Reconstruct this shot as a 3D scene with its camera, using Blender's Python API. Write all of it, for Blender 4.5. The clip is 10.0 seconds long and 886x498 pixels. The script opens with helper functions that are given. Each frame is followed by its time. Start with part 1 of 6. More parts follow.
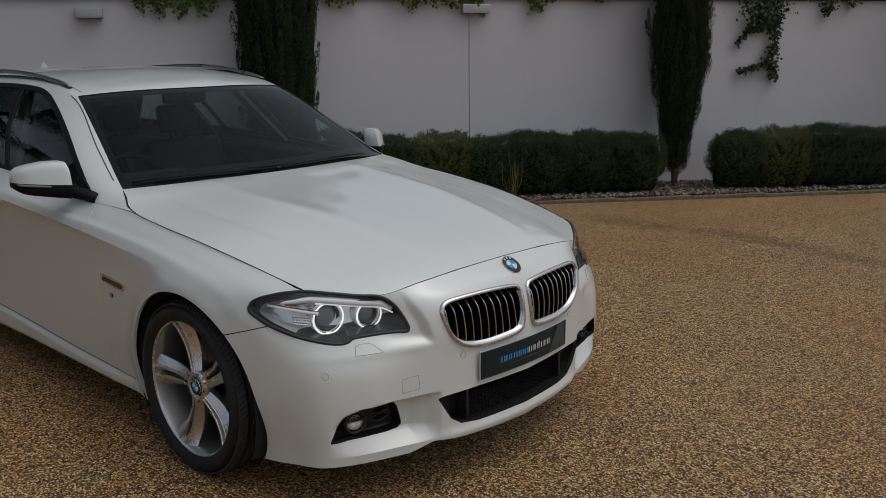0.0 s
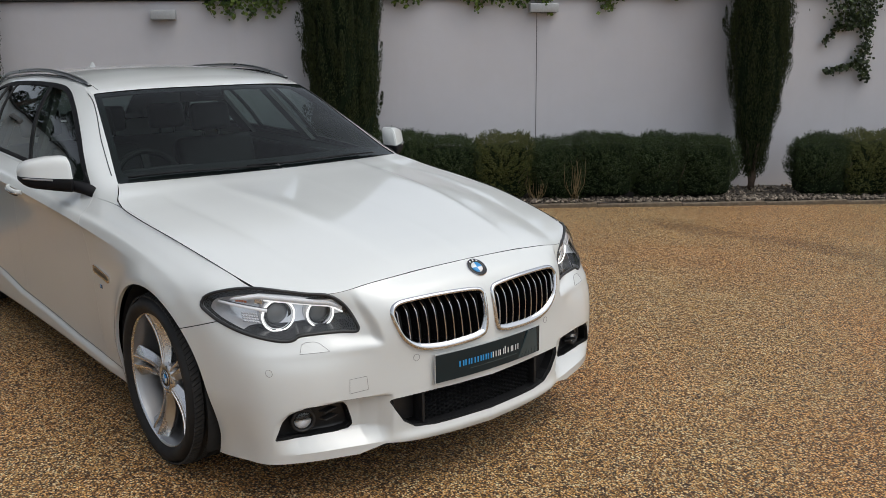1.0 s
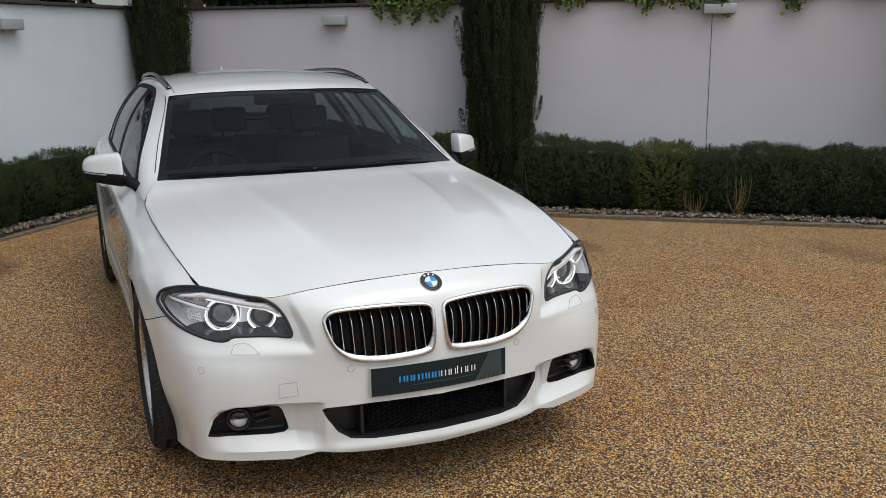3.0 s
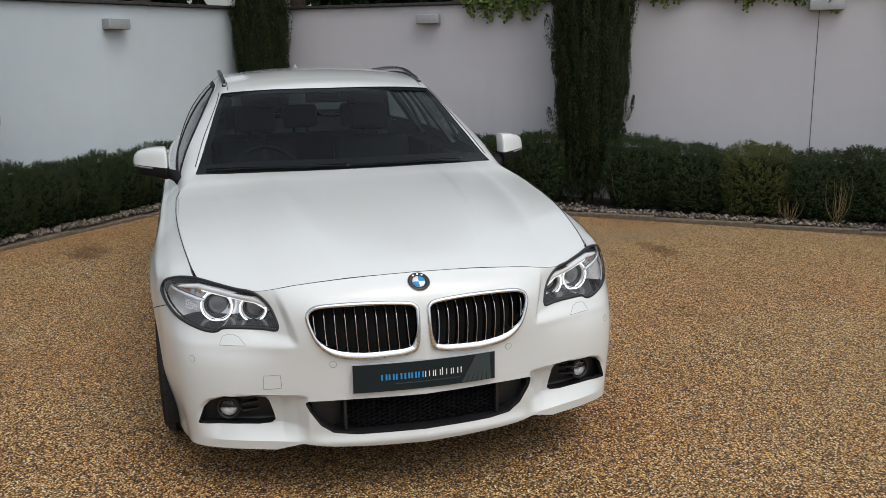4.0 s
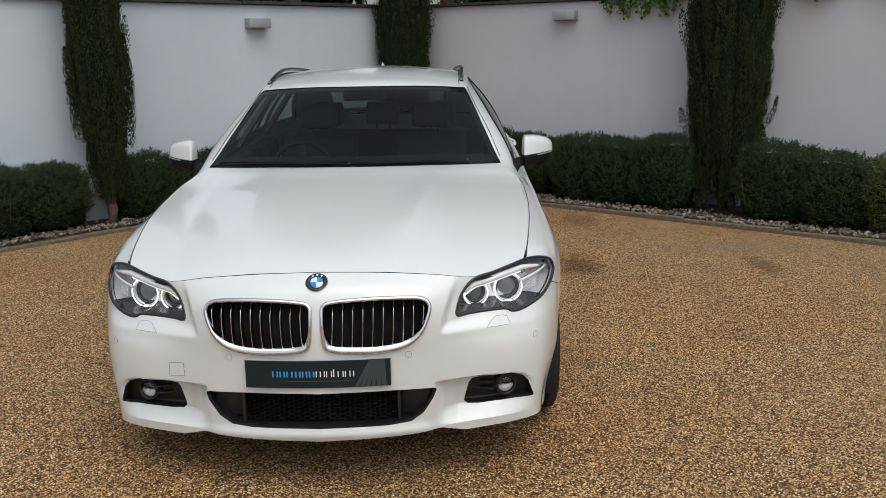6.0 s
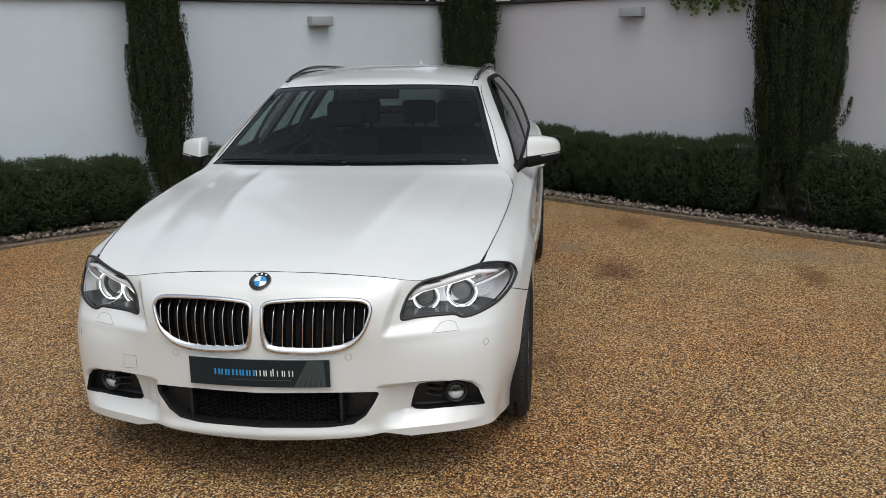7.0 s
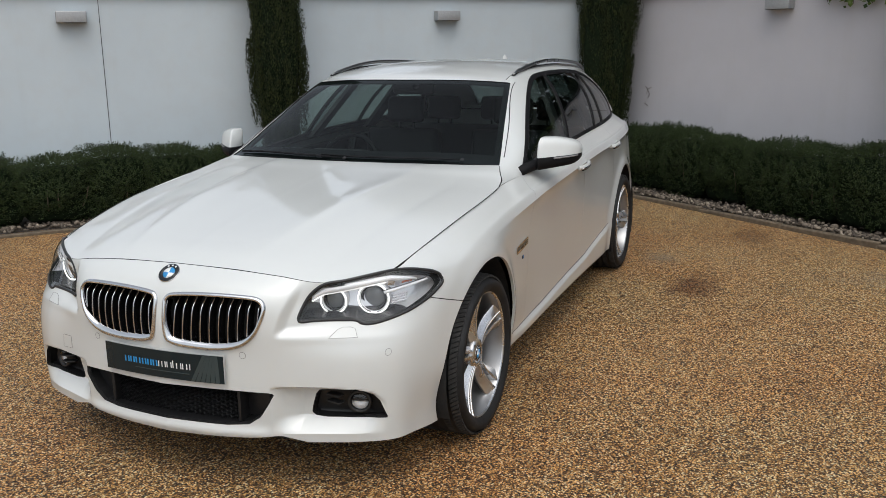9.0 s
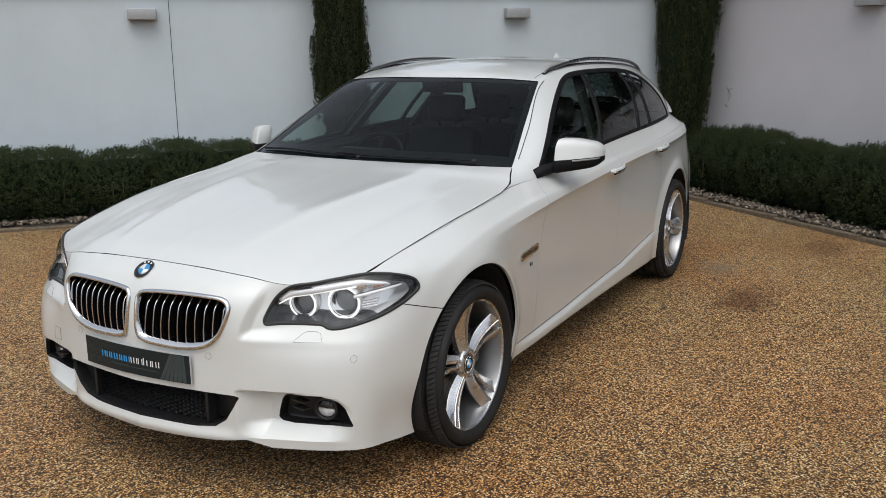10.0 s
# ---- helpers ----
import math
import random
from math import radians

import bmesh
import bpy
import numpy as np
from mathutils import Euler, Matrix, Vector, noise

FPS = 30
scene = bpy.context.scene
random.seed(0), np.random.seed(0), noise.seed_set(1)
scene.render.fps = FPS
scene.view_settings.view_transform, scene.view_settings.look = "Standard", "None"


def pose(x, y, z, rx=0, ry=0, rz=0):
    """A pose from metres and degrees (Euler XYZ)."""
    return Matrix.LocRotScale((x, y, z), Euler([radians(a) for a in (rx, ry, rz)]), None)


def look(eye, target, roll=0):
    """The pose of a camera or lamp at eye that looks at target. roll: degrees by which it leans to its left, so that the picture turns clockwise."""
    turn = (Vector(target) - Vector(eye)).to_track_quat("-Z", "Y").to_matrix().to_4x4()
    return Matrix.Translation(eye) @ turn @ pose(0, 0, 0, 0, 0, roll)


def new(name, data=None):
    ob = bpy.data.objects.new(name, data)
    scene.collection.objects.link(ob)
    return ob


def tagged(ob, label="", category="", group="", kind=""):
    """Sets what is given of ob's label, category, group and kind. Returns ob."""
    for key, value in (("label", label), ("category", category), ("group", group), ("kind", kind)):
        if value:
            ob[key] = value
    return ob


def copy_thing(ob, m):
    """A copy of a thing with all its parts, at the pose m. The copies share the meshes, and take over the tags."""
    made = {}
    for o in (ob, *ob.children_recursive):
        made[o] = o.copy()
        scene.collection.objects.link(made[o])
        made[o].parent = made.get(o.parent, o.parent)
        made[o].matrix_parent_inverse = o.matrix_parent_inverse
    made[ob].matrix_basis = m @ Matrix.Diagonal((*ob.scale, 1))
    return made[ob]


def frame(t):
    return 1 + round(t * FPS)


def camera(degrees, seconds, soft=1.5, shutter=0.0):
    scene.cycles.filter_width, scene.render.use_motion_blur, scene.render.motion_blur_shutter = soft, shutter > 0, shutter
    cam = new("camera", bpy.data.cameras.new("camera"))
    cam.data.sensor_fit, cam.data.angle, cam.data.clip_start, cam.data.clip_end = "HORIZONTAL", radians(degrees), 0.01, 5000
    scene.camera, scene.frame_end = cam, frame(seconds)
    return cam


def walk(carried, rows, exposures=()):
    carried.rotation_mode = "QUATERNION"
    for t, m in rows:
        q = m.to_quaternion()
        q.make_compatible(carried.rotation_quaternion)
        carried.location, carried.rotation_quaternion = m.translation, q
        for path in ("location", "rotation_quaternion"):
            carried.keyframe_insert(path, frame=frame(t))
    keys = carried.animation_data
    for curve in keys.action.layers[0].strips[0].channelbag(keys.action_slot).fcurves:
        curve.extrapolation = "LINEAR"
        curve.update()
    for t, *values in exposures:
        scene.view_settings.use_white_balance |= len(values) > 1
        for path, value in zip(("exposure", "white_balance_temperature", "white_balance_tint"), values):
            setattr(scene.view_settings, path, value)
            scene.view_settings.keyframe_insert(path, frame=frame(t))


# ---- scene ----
cam = camera(52.7, 10.0, 0.8)
PATH = [
    (0, (2.816, -2.576, 1.591), (1.492, -1.149, 1.137), -0.6),
    (0.5, (3.008, -2.375, 1.583), (1.593, -1.035, 1.132), -0.8),
    (1, (3.157, -2.151, 1.575), (1.662, -0.901, 1.125), -0.8),
    (1.5, (3.292, -1.928, 1.588), (1.715, -0.782, 1.142), -0.8),
    (2, (3.45, -1.686, 1.592), (1.796, -0.653, 1.147), -0.7),
    (2.5, (3.544, -1.438, 1.576), (1.82, -0.526, 1.135), -0.8),
    (4, (3.788, -0.711, 1.576), (1.902, -0.208, 1.138), -0.9),
    (4.5, (3.832, -0.445, 1.58), (1.916, -0.077, 1.138), -0.8),
    (5, (3.861, -0.166, 1.579), (1.927, 0.089, 1.139), -0.8),
    (5.5, (3.893, 0.155, 1.581), (1.946, 0.277, 1.142), -0.9),
    (7, (3.774, 1.073, 1.579), (1.841, 0.81, 1.136), -1.0),
    (7.5, (3.669, 1.356, 1.562), (1.758, 0.965, 1.12), -1.0),
    (8, (3.558, 1.6, 1.569), (1.677, 1.085, 1.125), -0.8),
    (8.5, (3.452, 1.882, 1.569), (1.605, 1.256, 1.126), -0.8),
    (9, (3.303, 2.112, 1.553), (1.5, 1.37, 1.109), -0.8),
    (9.5, (3.123, 2.308, 1.55), (1.37, 1.455, 1.102), -0.7),
    (10, (2.966, 2.468, 1.535), (1.267, 1.509, 1.092), -0.6),
]
EXPOSURES = [
    (0.0, -0.78, 6400, 8),
    (0.1, -0.50, 6400, 8),
    (0.2, -0.18, 6400, 8),
    (0.35, 0.0, 6400, 8),
    (10.0, 0.0, 6400, 8),
]
walk(cam, [(t, look(eye, target, roll)) for t, eye, target, roll in PATH], EXPOSURES)

# ---- world, sun ----
SLOPE = -0.0192                       # the yard falls towards +y, and slightly towards +x
SLOPE_X = -0.0038


def ground_z(x, y):
    return -0.0175 + SLOPE_X * x + SLOPE * y


world = bpy.data.worlds.new("overcast_sky")
scene.world = world
world.use_nodes = True
wn = world.node_tree.nodes
sky = wn.new("ShaderNodeTexSky")
sky.sky_type = "NISHITA"
sky.sun_disc = False
sky.sun_elevation, sky.sun_rotation = radians(64.6), radians(63.4)
sky.air_density, sky.dust_density, sky.ozone_density = 1.0, 4.0, 1.0
desat = wn.new("ShaderNodeHueSaturation")
desat.inputs["Saturation"].default_value = 0.38
world.node_tree.links.new(sky.outputs[0], desat.inputs["Color"])
world.node_tree.links.new(desat.outputs[0], wn["Background"].inputs[0])
wn["Background"].inputs[1].default_value = 0.177
sun = new("sun", bpy.data.lights.new("sun", "SUN"))
sun.data.energy, sun.data.angle, sun.data.color = 0.72, radians(75), (1.0, 0.97, 0.92)
sun.matrix_world = look((3.4, 1.7, 8.0), (0, 0, 0))

# ---- materials ----


class Mat:
    """A small node-graph writer."""

    def __init__(self, name):
        self.m = bpy.data.materials.new(name)
        self.m.use_nodes = True
        self.t = self.m.node_tree
        self.b = self.t.nodes["Principled BSDF"]

    def n(self, kind, **ins):
        node = self.t.nodes.new("ShaderNode" + kind)
        for k, v in ins.items():
            self.put(node.inputs[k.replace("_", " ")], v)
        return node

    def put(self, sock, v):
        if hasattr(v, "is_output"):
            self.t.links.new(v, sock)
        elif isinstance(v, (tuple, list)) and len(v) == 3 and sock.type == "RGBA":
            sock.default_value = (*v, 1)
        else:
            sock.default_value = v

    def set(self, **ins):
        for k, v in ins.items():
            self.put(self.b.inputs[k.replace("_", " ")], v)
        return self

    def coord(self):
        return self.n("TexCoord").outputs["Object"]

    def noise(self, scale, detail=4.0, rough=0.55, vec=None):
        return self.n("TexNoise", Vector=vec or self.coord(), Scale=scale, Detail=detail, Roughness=rough).outputs["Fac"]

    def voronoi(self, scale, out="Color", vec=None, feature="F1"):
        v = self.n("TexVoronoi", Vector=vec or self.coord(), Scale=scale)
        v.feature = feature
        return v.outputs[out]

    def ramp(self, fac, *stops):
        r = self.n("ValToRGB", Fac=fac)
        e = r.color_ramp.elements
        while len(e) < len(stops):
            e.new(0.5)
        for el, (p, c) in zip(e, stops):
            el.position = p
            el.color = (*c, 1) if isinstance(c, (tuple, list)) else (c, c, c, 1)
        return r.outputs["Color"]

    def mix(self, fac, a, b, kind="MIX"):
        x = self.n("MixRGB", Fac=fac, Color1=a, Color2=b)
        x.blend_type = kind
        return x.outputs["Color"]

    def math(self, op, a, b=0.0):
        x = self.n("Math")
        x.operation = op
        self.put(x.inputs[0], a)
        self.put(x.inputs[1], b)
        return x.outputs[0]

    def bump(self, height, strength=0.3, distance=0.01, normal=None):
        x = self.n("Bump", Height=height, Strength=strength, Distance=distance)
        if normal:
            self.put(x.inputs["Normal"], normal)
        self.put(self.b.inputs["Normal"], x.outputs[0])
        return x.outputs[0]

    def rnd(self):
        return self.n("ObjectInfo").outputs["Random"]

    def island(self):
        return self.n("NewGeometry").outputs["Random Per Island"]


def plain(name, col, rough=0.5, metal=0.0, grain=0.0, coat=0.0, scale=60.0, spec=0.5):
    """A surface with a slight mottle in colour and gloss."""
    m = Mat(name)
    f = m.noise(scale, 5)
    lo, hi = tuple(c * (1 - grain) for c in col), tuple(min(1, c * (1 + grain)) for c in col)
    m.set(Base_Color=m.ramp(f, (0.3, lo), (0.7, hi)) if grain else col, Metallic=metal, Coat_Weight=coat)
    m.b.inputs["Specular IOR Level"].default_value = spec
    g = m.noise(9.0, 4)
    m.set(Roughness=m.ramp(g, (0.3, max(0.0, rough * 0.85)), (0.7, min(1, rough * 1.15))))
    return m.m


def glass(name, tint, gloss=1.0, face_on=0.045):
    """A thin pane: tinted clear glass whose gloss alone grows towards a glancing view."""
    m = Mat(name)
    tr, gl, mx, lw = m.n("BsdfTransparent", Color=tint), m.n("BsdfGlossy", Roughness=0.02, Color=(gloss, gloss, gloss)), m.n("MixShader"), m.n("LayerWeight", Blend=0.5)
    m.put(mx.inputs[0], m.math("ADD", face_on, m.math("MULTIPLY", 0.955, m.math("POWER", lw.outputs["Facing"], 4.6))))
    m.put(mx.inputs[1], tr.outputs[0])
    m.put(mx.inputs[2], gl.outputs[0])
    m.put(m.t.nodes["Material Output"].inputs["Surface"], mx.outputs[0])
    return m.m


def glow(name, col, strength):
    m = Mat(name)
    m.set(Base_Color=(0.8, 0.8, 0.8), Emission_Color=col, Emission_Strength=strength)
    return m.m


def gravel_material():
    m = Mat("bound_gravel")
    c = m.coord()
    warp = m.n("TexNoise", Vector=c, Scale=40.0, Detail=2.0)
    wv = m.n("VectorMath")
    wv.operation = "MULTIPLY_ADD"
    m.put(wv.inputs[0], warp.outputs["Color"])
    wv.inputs[1].default_value = (0.012, 0.012, 0.012)
    m.put(wv.inputs[2], c)
    v = wv.outputs[0]
    stone = m.n("TexVoronoi", Vector=v, Scale=128.0)
    tone = m.n("SeparateColor")
    m.put(tone.inputs[0], stone.outputs["Color"])
    col = m.ramp(tone.outputs[0], (0.0, (0.055, 0.023, 0.007)), (0.22, (0.25, 0.118, 0.033)), (0.47, (0.58, 0.312, 0.094)), (0.72, (0.92, 0.575, 0.212)), (1.0, (1.0, 0.93, 0.64)))
    big = m.noise(1.1, 5, 0.6, c)
    mid = m.noise(5.0, 4, 0.6, c)
    col = m.mix(m.ramp(big, (0.35, 0.0), (0.7, 0.55)), col, m.mix(1.0, col, (0.80, 0.68, 0.54), "MULTIPLY"))
    col = m.mix(m.ramp(mid, (0.4, 0.0), (0.75, 0.35)), col, m.mix(1.0, col, (0.70, 0.72, 0.76), "MULTIPLY"))
    # stones darken at their edges: shade in the gaps is put into the colour
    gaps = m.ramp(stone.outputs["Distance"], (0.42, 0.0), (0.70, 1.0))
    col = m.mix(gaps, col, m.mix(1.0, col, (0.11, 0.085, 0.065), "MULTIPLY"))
    broad = m.noise(0.55, 3, 0.5, m.n("Mapping", Vector=c, Location=(7.3, 2.1, 0)).outputs[0])
    col = m.mix(m.ramp(broad, (0.42, 0.0), (0.66, 0.55)), col, m.mix(1.0, col, (1.10, 0.86, 0.70), "MULTIPLY"))
    # old damp marks under parked wheels and along the turning line
    for px, py, sx, sy, k in ((-2.67, 1.46, 0.40, 0.22, 1.0), (-4.4, 1.72, 0.42, 0.20, 0.75), (-3.70, -1.65, 0.38, 0.20, 0.9), (-2.68, 2.86, 0.40, 0.16, 0.8), (-1.5, 4.7, 0.8, 0.26, 0.6), (-0.4, 4.82, 0.8, 0.26, 0.6), (0.5, 4.6, 0.6, 0.24, 0.5), (-0.67, 1.0, 0.2, 0.12, 0.5)):
        o = m.n("Mapping", Vector=c)
        o.inputs["Location"].default_value = (-px / sx, -py / sy, 0)
        o.inputs["Scale"].default_value = (1 / sx, 1 / sy, 0)
        d = m.n("VectorMath")
        d.operation = "LENGTH"
        m.put(d.inputs[0], o.outputs[0])
        edge = m.math("ADD", d.outputs["Value"], m.math("MULTIPLY", m.math("SUBTRACT", mid, 0.5), 1.6))
        col = m.mix(m.ramp(edge, (0.35, k), (1.0, 0.0)), col, m.mix(1.0, col, (0.46, 0.36, 0.26), "MULTIPLY"))
    # grey worn spots where the binder shows
    for px, py, sx, sy, k in ((-3.37, 1.14, 0.26, 0.17, 0.5), (-3.3, 2.9, 0.30, 0.75, 0.35)):
        o = m.n("Mapping", Vector=c)
        o.inputs["Location"].default_value = (-px / sx, -py / sy, 0)
        o.inputs["Scale"].default_value = (1 / sx, 1 / sy, 0)
        d = m.n("VectorMath")
        d.operation = "LENGTH"
        m.put(d.inputs[0], o.outputs[0])
        edge = m.math("ADD", d.outputs["Value"], m.math("MULTIPLY", m.math("SUBTRACT", mid, 0.5), 1.8))
        col = m.mix(m.ramp(edge, (0.3, k), (1.0, 0.0)), col, (0.25, 0.21, 0.155))
    h = m.math("SUBTRACT", 1.0, stone.outputs["Distance"])
    fine = m.noise(320.0, 2, 0.5, c)
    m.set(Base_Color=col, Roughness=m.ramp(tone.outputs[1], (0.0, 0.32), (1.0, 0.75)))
    n1 = m.bump(fine, 0.25, 0.002)
    tilt = m.math("MULTIPLY", tone.outputs[2], 0.5)
    m.bump(m.math("ADD", h, tilt), 1.0, 0.012, n1)
    return m.m


def render_wall_material(name, lo, hi):
    m = Mat(name)
    c = m.coord()
    big, mid, fine = m.noise(0.7, 5, 0.6, c), m.noise(6.0, 6, 0.6, c), m.noise(180.0, 3, 0.6, c)
    col = m.ramp(big, (0.3, lo), (0.7, hi))
    col = m.mix(m.ramp(mid, (0.45, 0.0), (0.8, 0.22)), col, (0.475, 0.465, 0.455))
    st = m.n("Mapping", Vector=c)
    st.inputs["Scale"].default_value = (5.0, 5.0, 0.25)
    streak = m.noise(1.0, 5, 0.65, st.outputs[0])
    col = m.mix(m.ramp(streak, (0.55, 0.0), (0.85, 0.16)), col, (0.38, 0.375, 0.365))
    m.set(Base_Color=col, Roughness=0.85)
    m.bump(m.math("ADD", fine, m.math("MULTIPLY", mid, 1.5)), 0.18, 0.004)
    return m.m


def leaf_material(name, dark, light, rough=0.42, clump=2.2):
    m = Mat(name)
    col = m.ramp(m.island(), (0.0, dark), (0.55, tuple((a + b) / 2 for a, b in zip(dark, light))), (1.0, light))
    patch = m.noise(clump, 3)
    col = m.mix(m.ramp(patch, (0.35, 0.0), (0.7, 0.45)), col, m.mix(1.0, col, (0.55, 0.55, 0.5), "MULTIPLY"))
    m.set(Base_Color=col, Roughness=rough)
    m.b.inputs["Specular IOR Level"].default_value = 0.22
    return m.m


def paint_material():
    m = Mat("white_car_paint")
    c = m.coord()
    dirt = m.noise(14.0, 6, 0.65, c)
    col = m.mix(m.ramp(dirt, (0.5, 0.0), (0.85, 0.10)), (0.625, 0.642, 0.632), (0.555, 0.54, 0.505))
    m.set(Base_Color=col, Roughness=0.32, Coat_Weight=1.0, Coat_Roughness=0.035)
    m.bump(m.noise(900.0, 2, 0.5, c), 0.02, 0.0005)
    return m.m


GRAVEL = gravel_material()
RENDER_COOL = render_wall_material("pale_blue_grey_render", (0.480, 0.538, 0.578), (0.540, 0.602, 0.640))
RENDER = render_wall_material("pale_grey_render", (0.475, 0.470, 0.500), (0.537, 0.530, 0.558))
PAINT = paint_material()
CHROME = plain("chrome", (0.70, 0.70, 0.71), 0.09, 1.0)
SATIN = plain("satin_aluminium", (0.62, 0.63, 0.65), 0.28, 1.0)
ALLOY = plain("silver_alloy", (0.64, 0.64, 0.645), 0.27, 0.95, 0.04, 0.4)
BLACK = plain("black_plastic", (0.012, 0.012, 0.013), 0.45, 0.0, 0.2)
GLOSSBLACK = plain("gloss_black", (0.006, 0.006, 0.007), 0.12)
# hollows and hidden insides, their shade put into the black
VOID = plain("inner_black", (0.006, 0.006, 0.006), 0.9)
LINER = plain("arch_felt", (0.012, 0.012, 0.012), 0.9, 0.0, 0.3)
TREAD = plain("dusty_tread_rubber", (0.030, 0.029, 0.028), 0.85, 0.0, 0.35, 0.0, 35.0)
RUBBER = plain("tyre_rubber", (0.007, 0.007, 0.0075), 0.72, 0.0, 0.25, 0.0, 35.0)
LEATHER = plain("black_leather", (0.006, 0.006, 0.007), 0.6, 0.0, 0.15)
GREYTRIM = plain("grey_trim", (0.009, 0.0095, 0.010), 0.65, 0.0, 0.1)
HEADLINER = plain("headliner_cloth", (0.022, 0.023, 0.024), 0.9, 0.0, 0.08)
IRON = plain("brake_iron", (0.16, 0.155, 0.15), 0.4, 0.8, 0.2)
GLASS_WS = glass("windscreen_glass", (0.60, 0.70, 0.67), 0.75, 0.015)
GLASS_SIDE = glass("tinted_side_glass", (0.30, 0.355, 0.34), 0.8)
GLASS_FRONT = glass("clear_door_glass", (0.60, 0.69, 0.65), 0.8)
GLASS_REAR = glass("privacy_rear_glass", (0.16, 0.19, 0.185), 0.5)
GLASS_LAMP = glass("lamp_cover_glass", (0.93, 0.94, 0.95))
RING = glow("lit_ring", (1.0, 0.98, 0.95), 1.5)
# glow that brightens the brow's lower edge; no lamp sits there
BROW_GLOW = glow("brow_glow", (1.0, 0.98, 0.95), 0.8)
LAMPGREY = plain("lamp_housing_grey", (0.42, 0.42, 0.43), 0.28, 0.75)
BROW = plain("pale_lamp_brow", (0.88, 0.88, 0.89), 0.2, 0.05)
LAMPSILVER = plain("lamp_reflector_silver", (0.86, 0.86, 0.87), 0.16, 0.45)
HAIR = plain("hairline_gap", (0.16, 0.16, 0.16), 0.8)
GREYSTRIP = plain("grey_indicator_lens", (0.22, 0.22, 0.225), 0.25)
# darker copy of the alloy: shade behind the spokes is in its colour
BARREL = plain("rim_barrel", (0.36, 0.36, 0.365), 0.34, 0.9)
DARKCHROME = plain("dark_chrome", (0.50, 0.50, 0.51), 0.16, 1.0)
PRINT = plain("black_screen_print", (0.006, 0.006, 0.007), 0.6, 0.0, 0.0, 0.0, 60.0, 0.15)
# foliage cores: the shade among the leaves is put into this colour
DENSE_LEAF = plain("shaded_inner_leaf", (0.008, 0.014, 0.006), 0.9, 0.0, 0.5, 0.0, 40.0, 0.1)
RAIL = plain("dark_satin_rail", (0.26, 0.265, 0.27), 0.3, 1.0)
SMOKE = plain("smoked_plastic", (0.022, 0.022, 0.023), 0.2)
LAMPDARK = plain("lamp_bezel_dark", (0.035, 0.035, 0.037), 0.3)
LENS = plain("projector_lens", (0.17, 0.18, 0.185), 0.04, 0.0, 0.0, 1.0)
AMBER = plain("amber_lens", (0.55, 0.15, 0.05), 0.2)
BLUE = plain("sky_blue", (0.03, 0.27, 0.60), 0.3)
WHITE = plain("white_enamel", (0.80, 0.80, 0.80), 0.3)
PLATE = plain("dark_plate_acrylic", (0.010, 0.019, 0.023), 0.16, 0.0, 0.0, 0.0, 60.0, 0.35)
PLATEGREY = plain("plate_grey_print", (0.040, 0.058, 0.062), 0.15)
PLATE_EDGE = plain("plate_edge", (0.45, 0.46, 0.46), 0.3)
STONE_KERB = plain("weathered_kerb", (0.120, 0.092, 0.062), 0.85, 0.0, 0.35, 0.0, 25.0)
SLATE = plain("dark_slate", (0.035, 0.033, 0.034), 0.6, 0.0, 0.3, 0.0, 18.0)
LAMP_BOX = plain("brushed_wall_lamp", (0.36, 0.37, 0.38), 0.45, 0.35, 0.08)
SEAMCOL = plain("joint_shadow_gap", (0.035, 0.035, 0.037), 0.9)
SOIL = plain("bed_soil", (0.035, 0.027, 0.02), 0.95, 0.0, 0.4, 0.0, 30.0)
BARK = plain("cypress_bark", (0.085, 0.058, 0.042), 0.9, 0.0, 0.4, 0.0, 30.0)
TWIG = plain("dry_twig", (0.20, 0.14, 0.065), 0.85, 0.0, 0.3)
HEDGE_LEAF = leaf_material("hedge_leaf", (0.010, 0.019, 0.006), (0.046, 0.069, 0.020), 0.65, 6.0)
HEDGE_YELLOW = leaf_material("hedge_leaf_yellowing", (0.018, 0.027, 0.006), (0.12, 0.125, 0.030), 0.6)
CYPRESS_LEAF = leaf_material("cypress_leaf", (0.014, 0.021, 0.008), (0.048, 0.062, 0.021), 0.85, 8.0)
HANGING_LEAF = leaf_material("old_ivy_leaf", (0.008, 0.016, 0.006), (0.045, 0.065, 0.020), 0.5)
IVY_LEAF = leaf_material("ivy_leaf", (0.016, 0.036, 0.008), (0.15, 0.21, 0.040), 0.5)
DARK_LEAF = leaf_material("dark_tree_leaf", (0.006, 0.013, 0.006), (0.03, 0.05, 0.018), 0.5)


def pebble_material():
    m = Mat("cobble_stone")
    col = m.ramp(m.island(), (0.0, (0.030, 0.022, 0.016)), (0.6, (0.115, 0.088, 0.064)), (1.0, (0.30, 0.25, 0.195)))
    col = m.mix(m.ramp(m.noise(60.0, 4), (0.4, 0.0), (0.7, 0.4)), col, (0.18, 0.152, 0.12))
    m.set(Base_Color=col, Roughness=0.7)
    return m.m


PEBBLE = pebble_material()

# ---- mesh helpers ----


class Rimmed(list):
    """Faces of a panel; dark tells its turned-in edges, blackened as the shade in gaps."""

    dark = ()


def mesh_of(name, verts, faces, smooth=True):
    me = bpy.data.meshes.new(name)
    me.from_pydata([tuple(v) for v in verts], [], [tuple(f) for f in faces])
    if isinstance(faces, Rimmed):
        me.polygons.foreach_set("material_index", [int(d) for d in faces.dark])
    me.validate()
    if smooth:
        me.polygons.foreach_set("use_smooth", [True] * len(me.polygons))
    me.update()
    return me


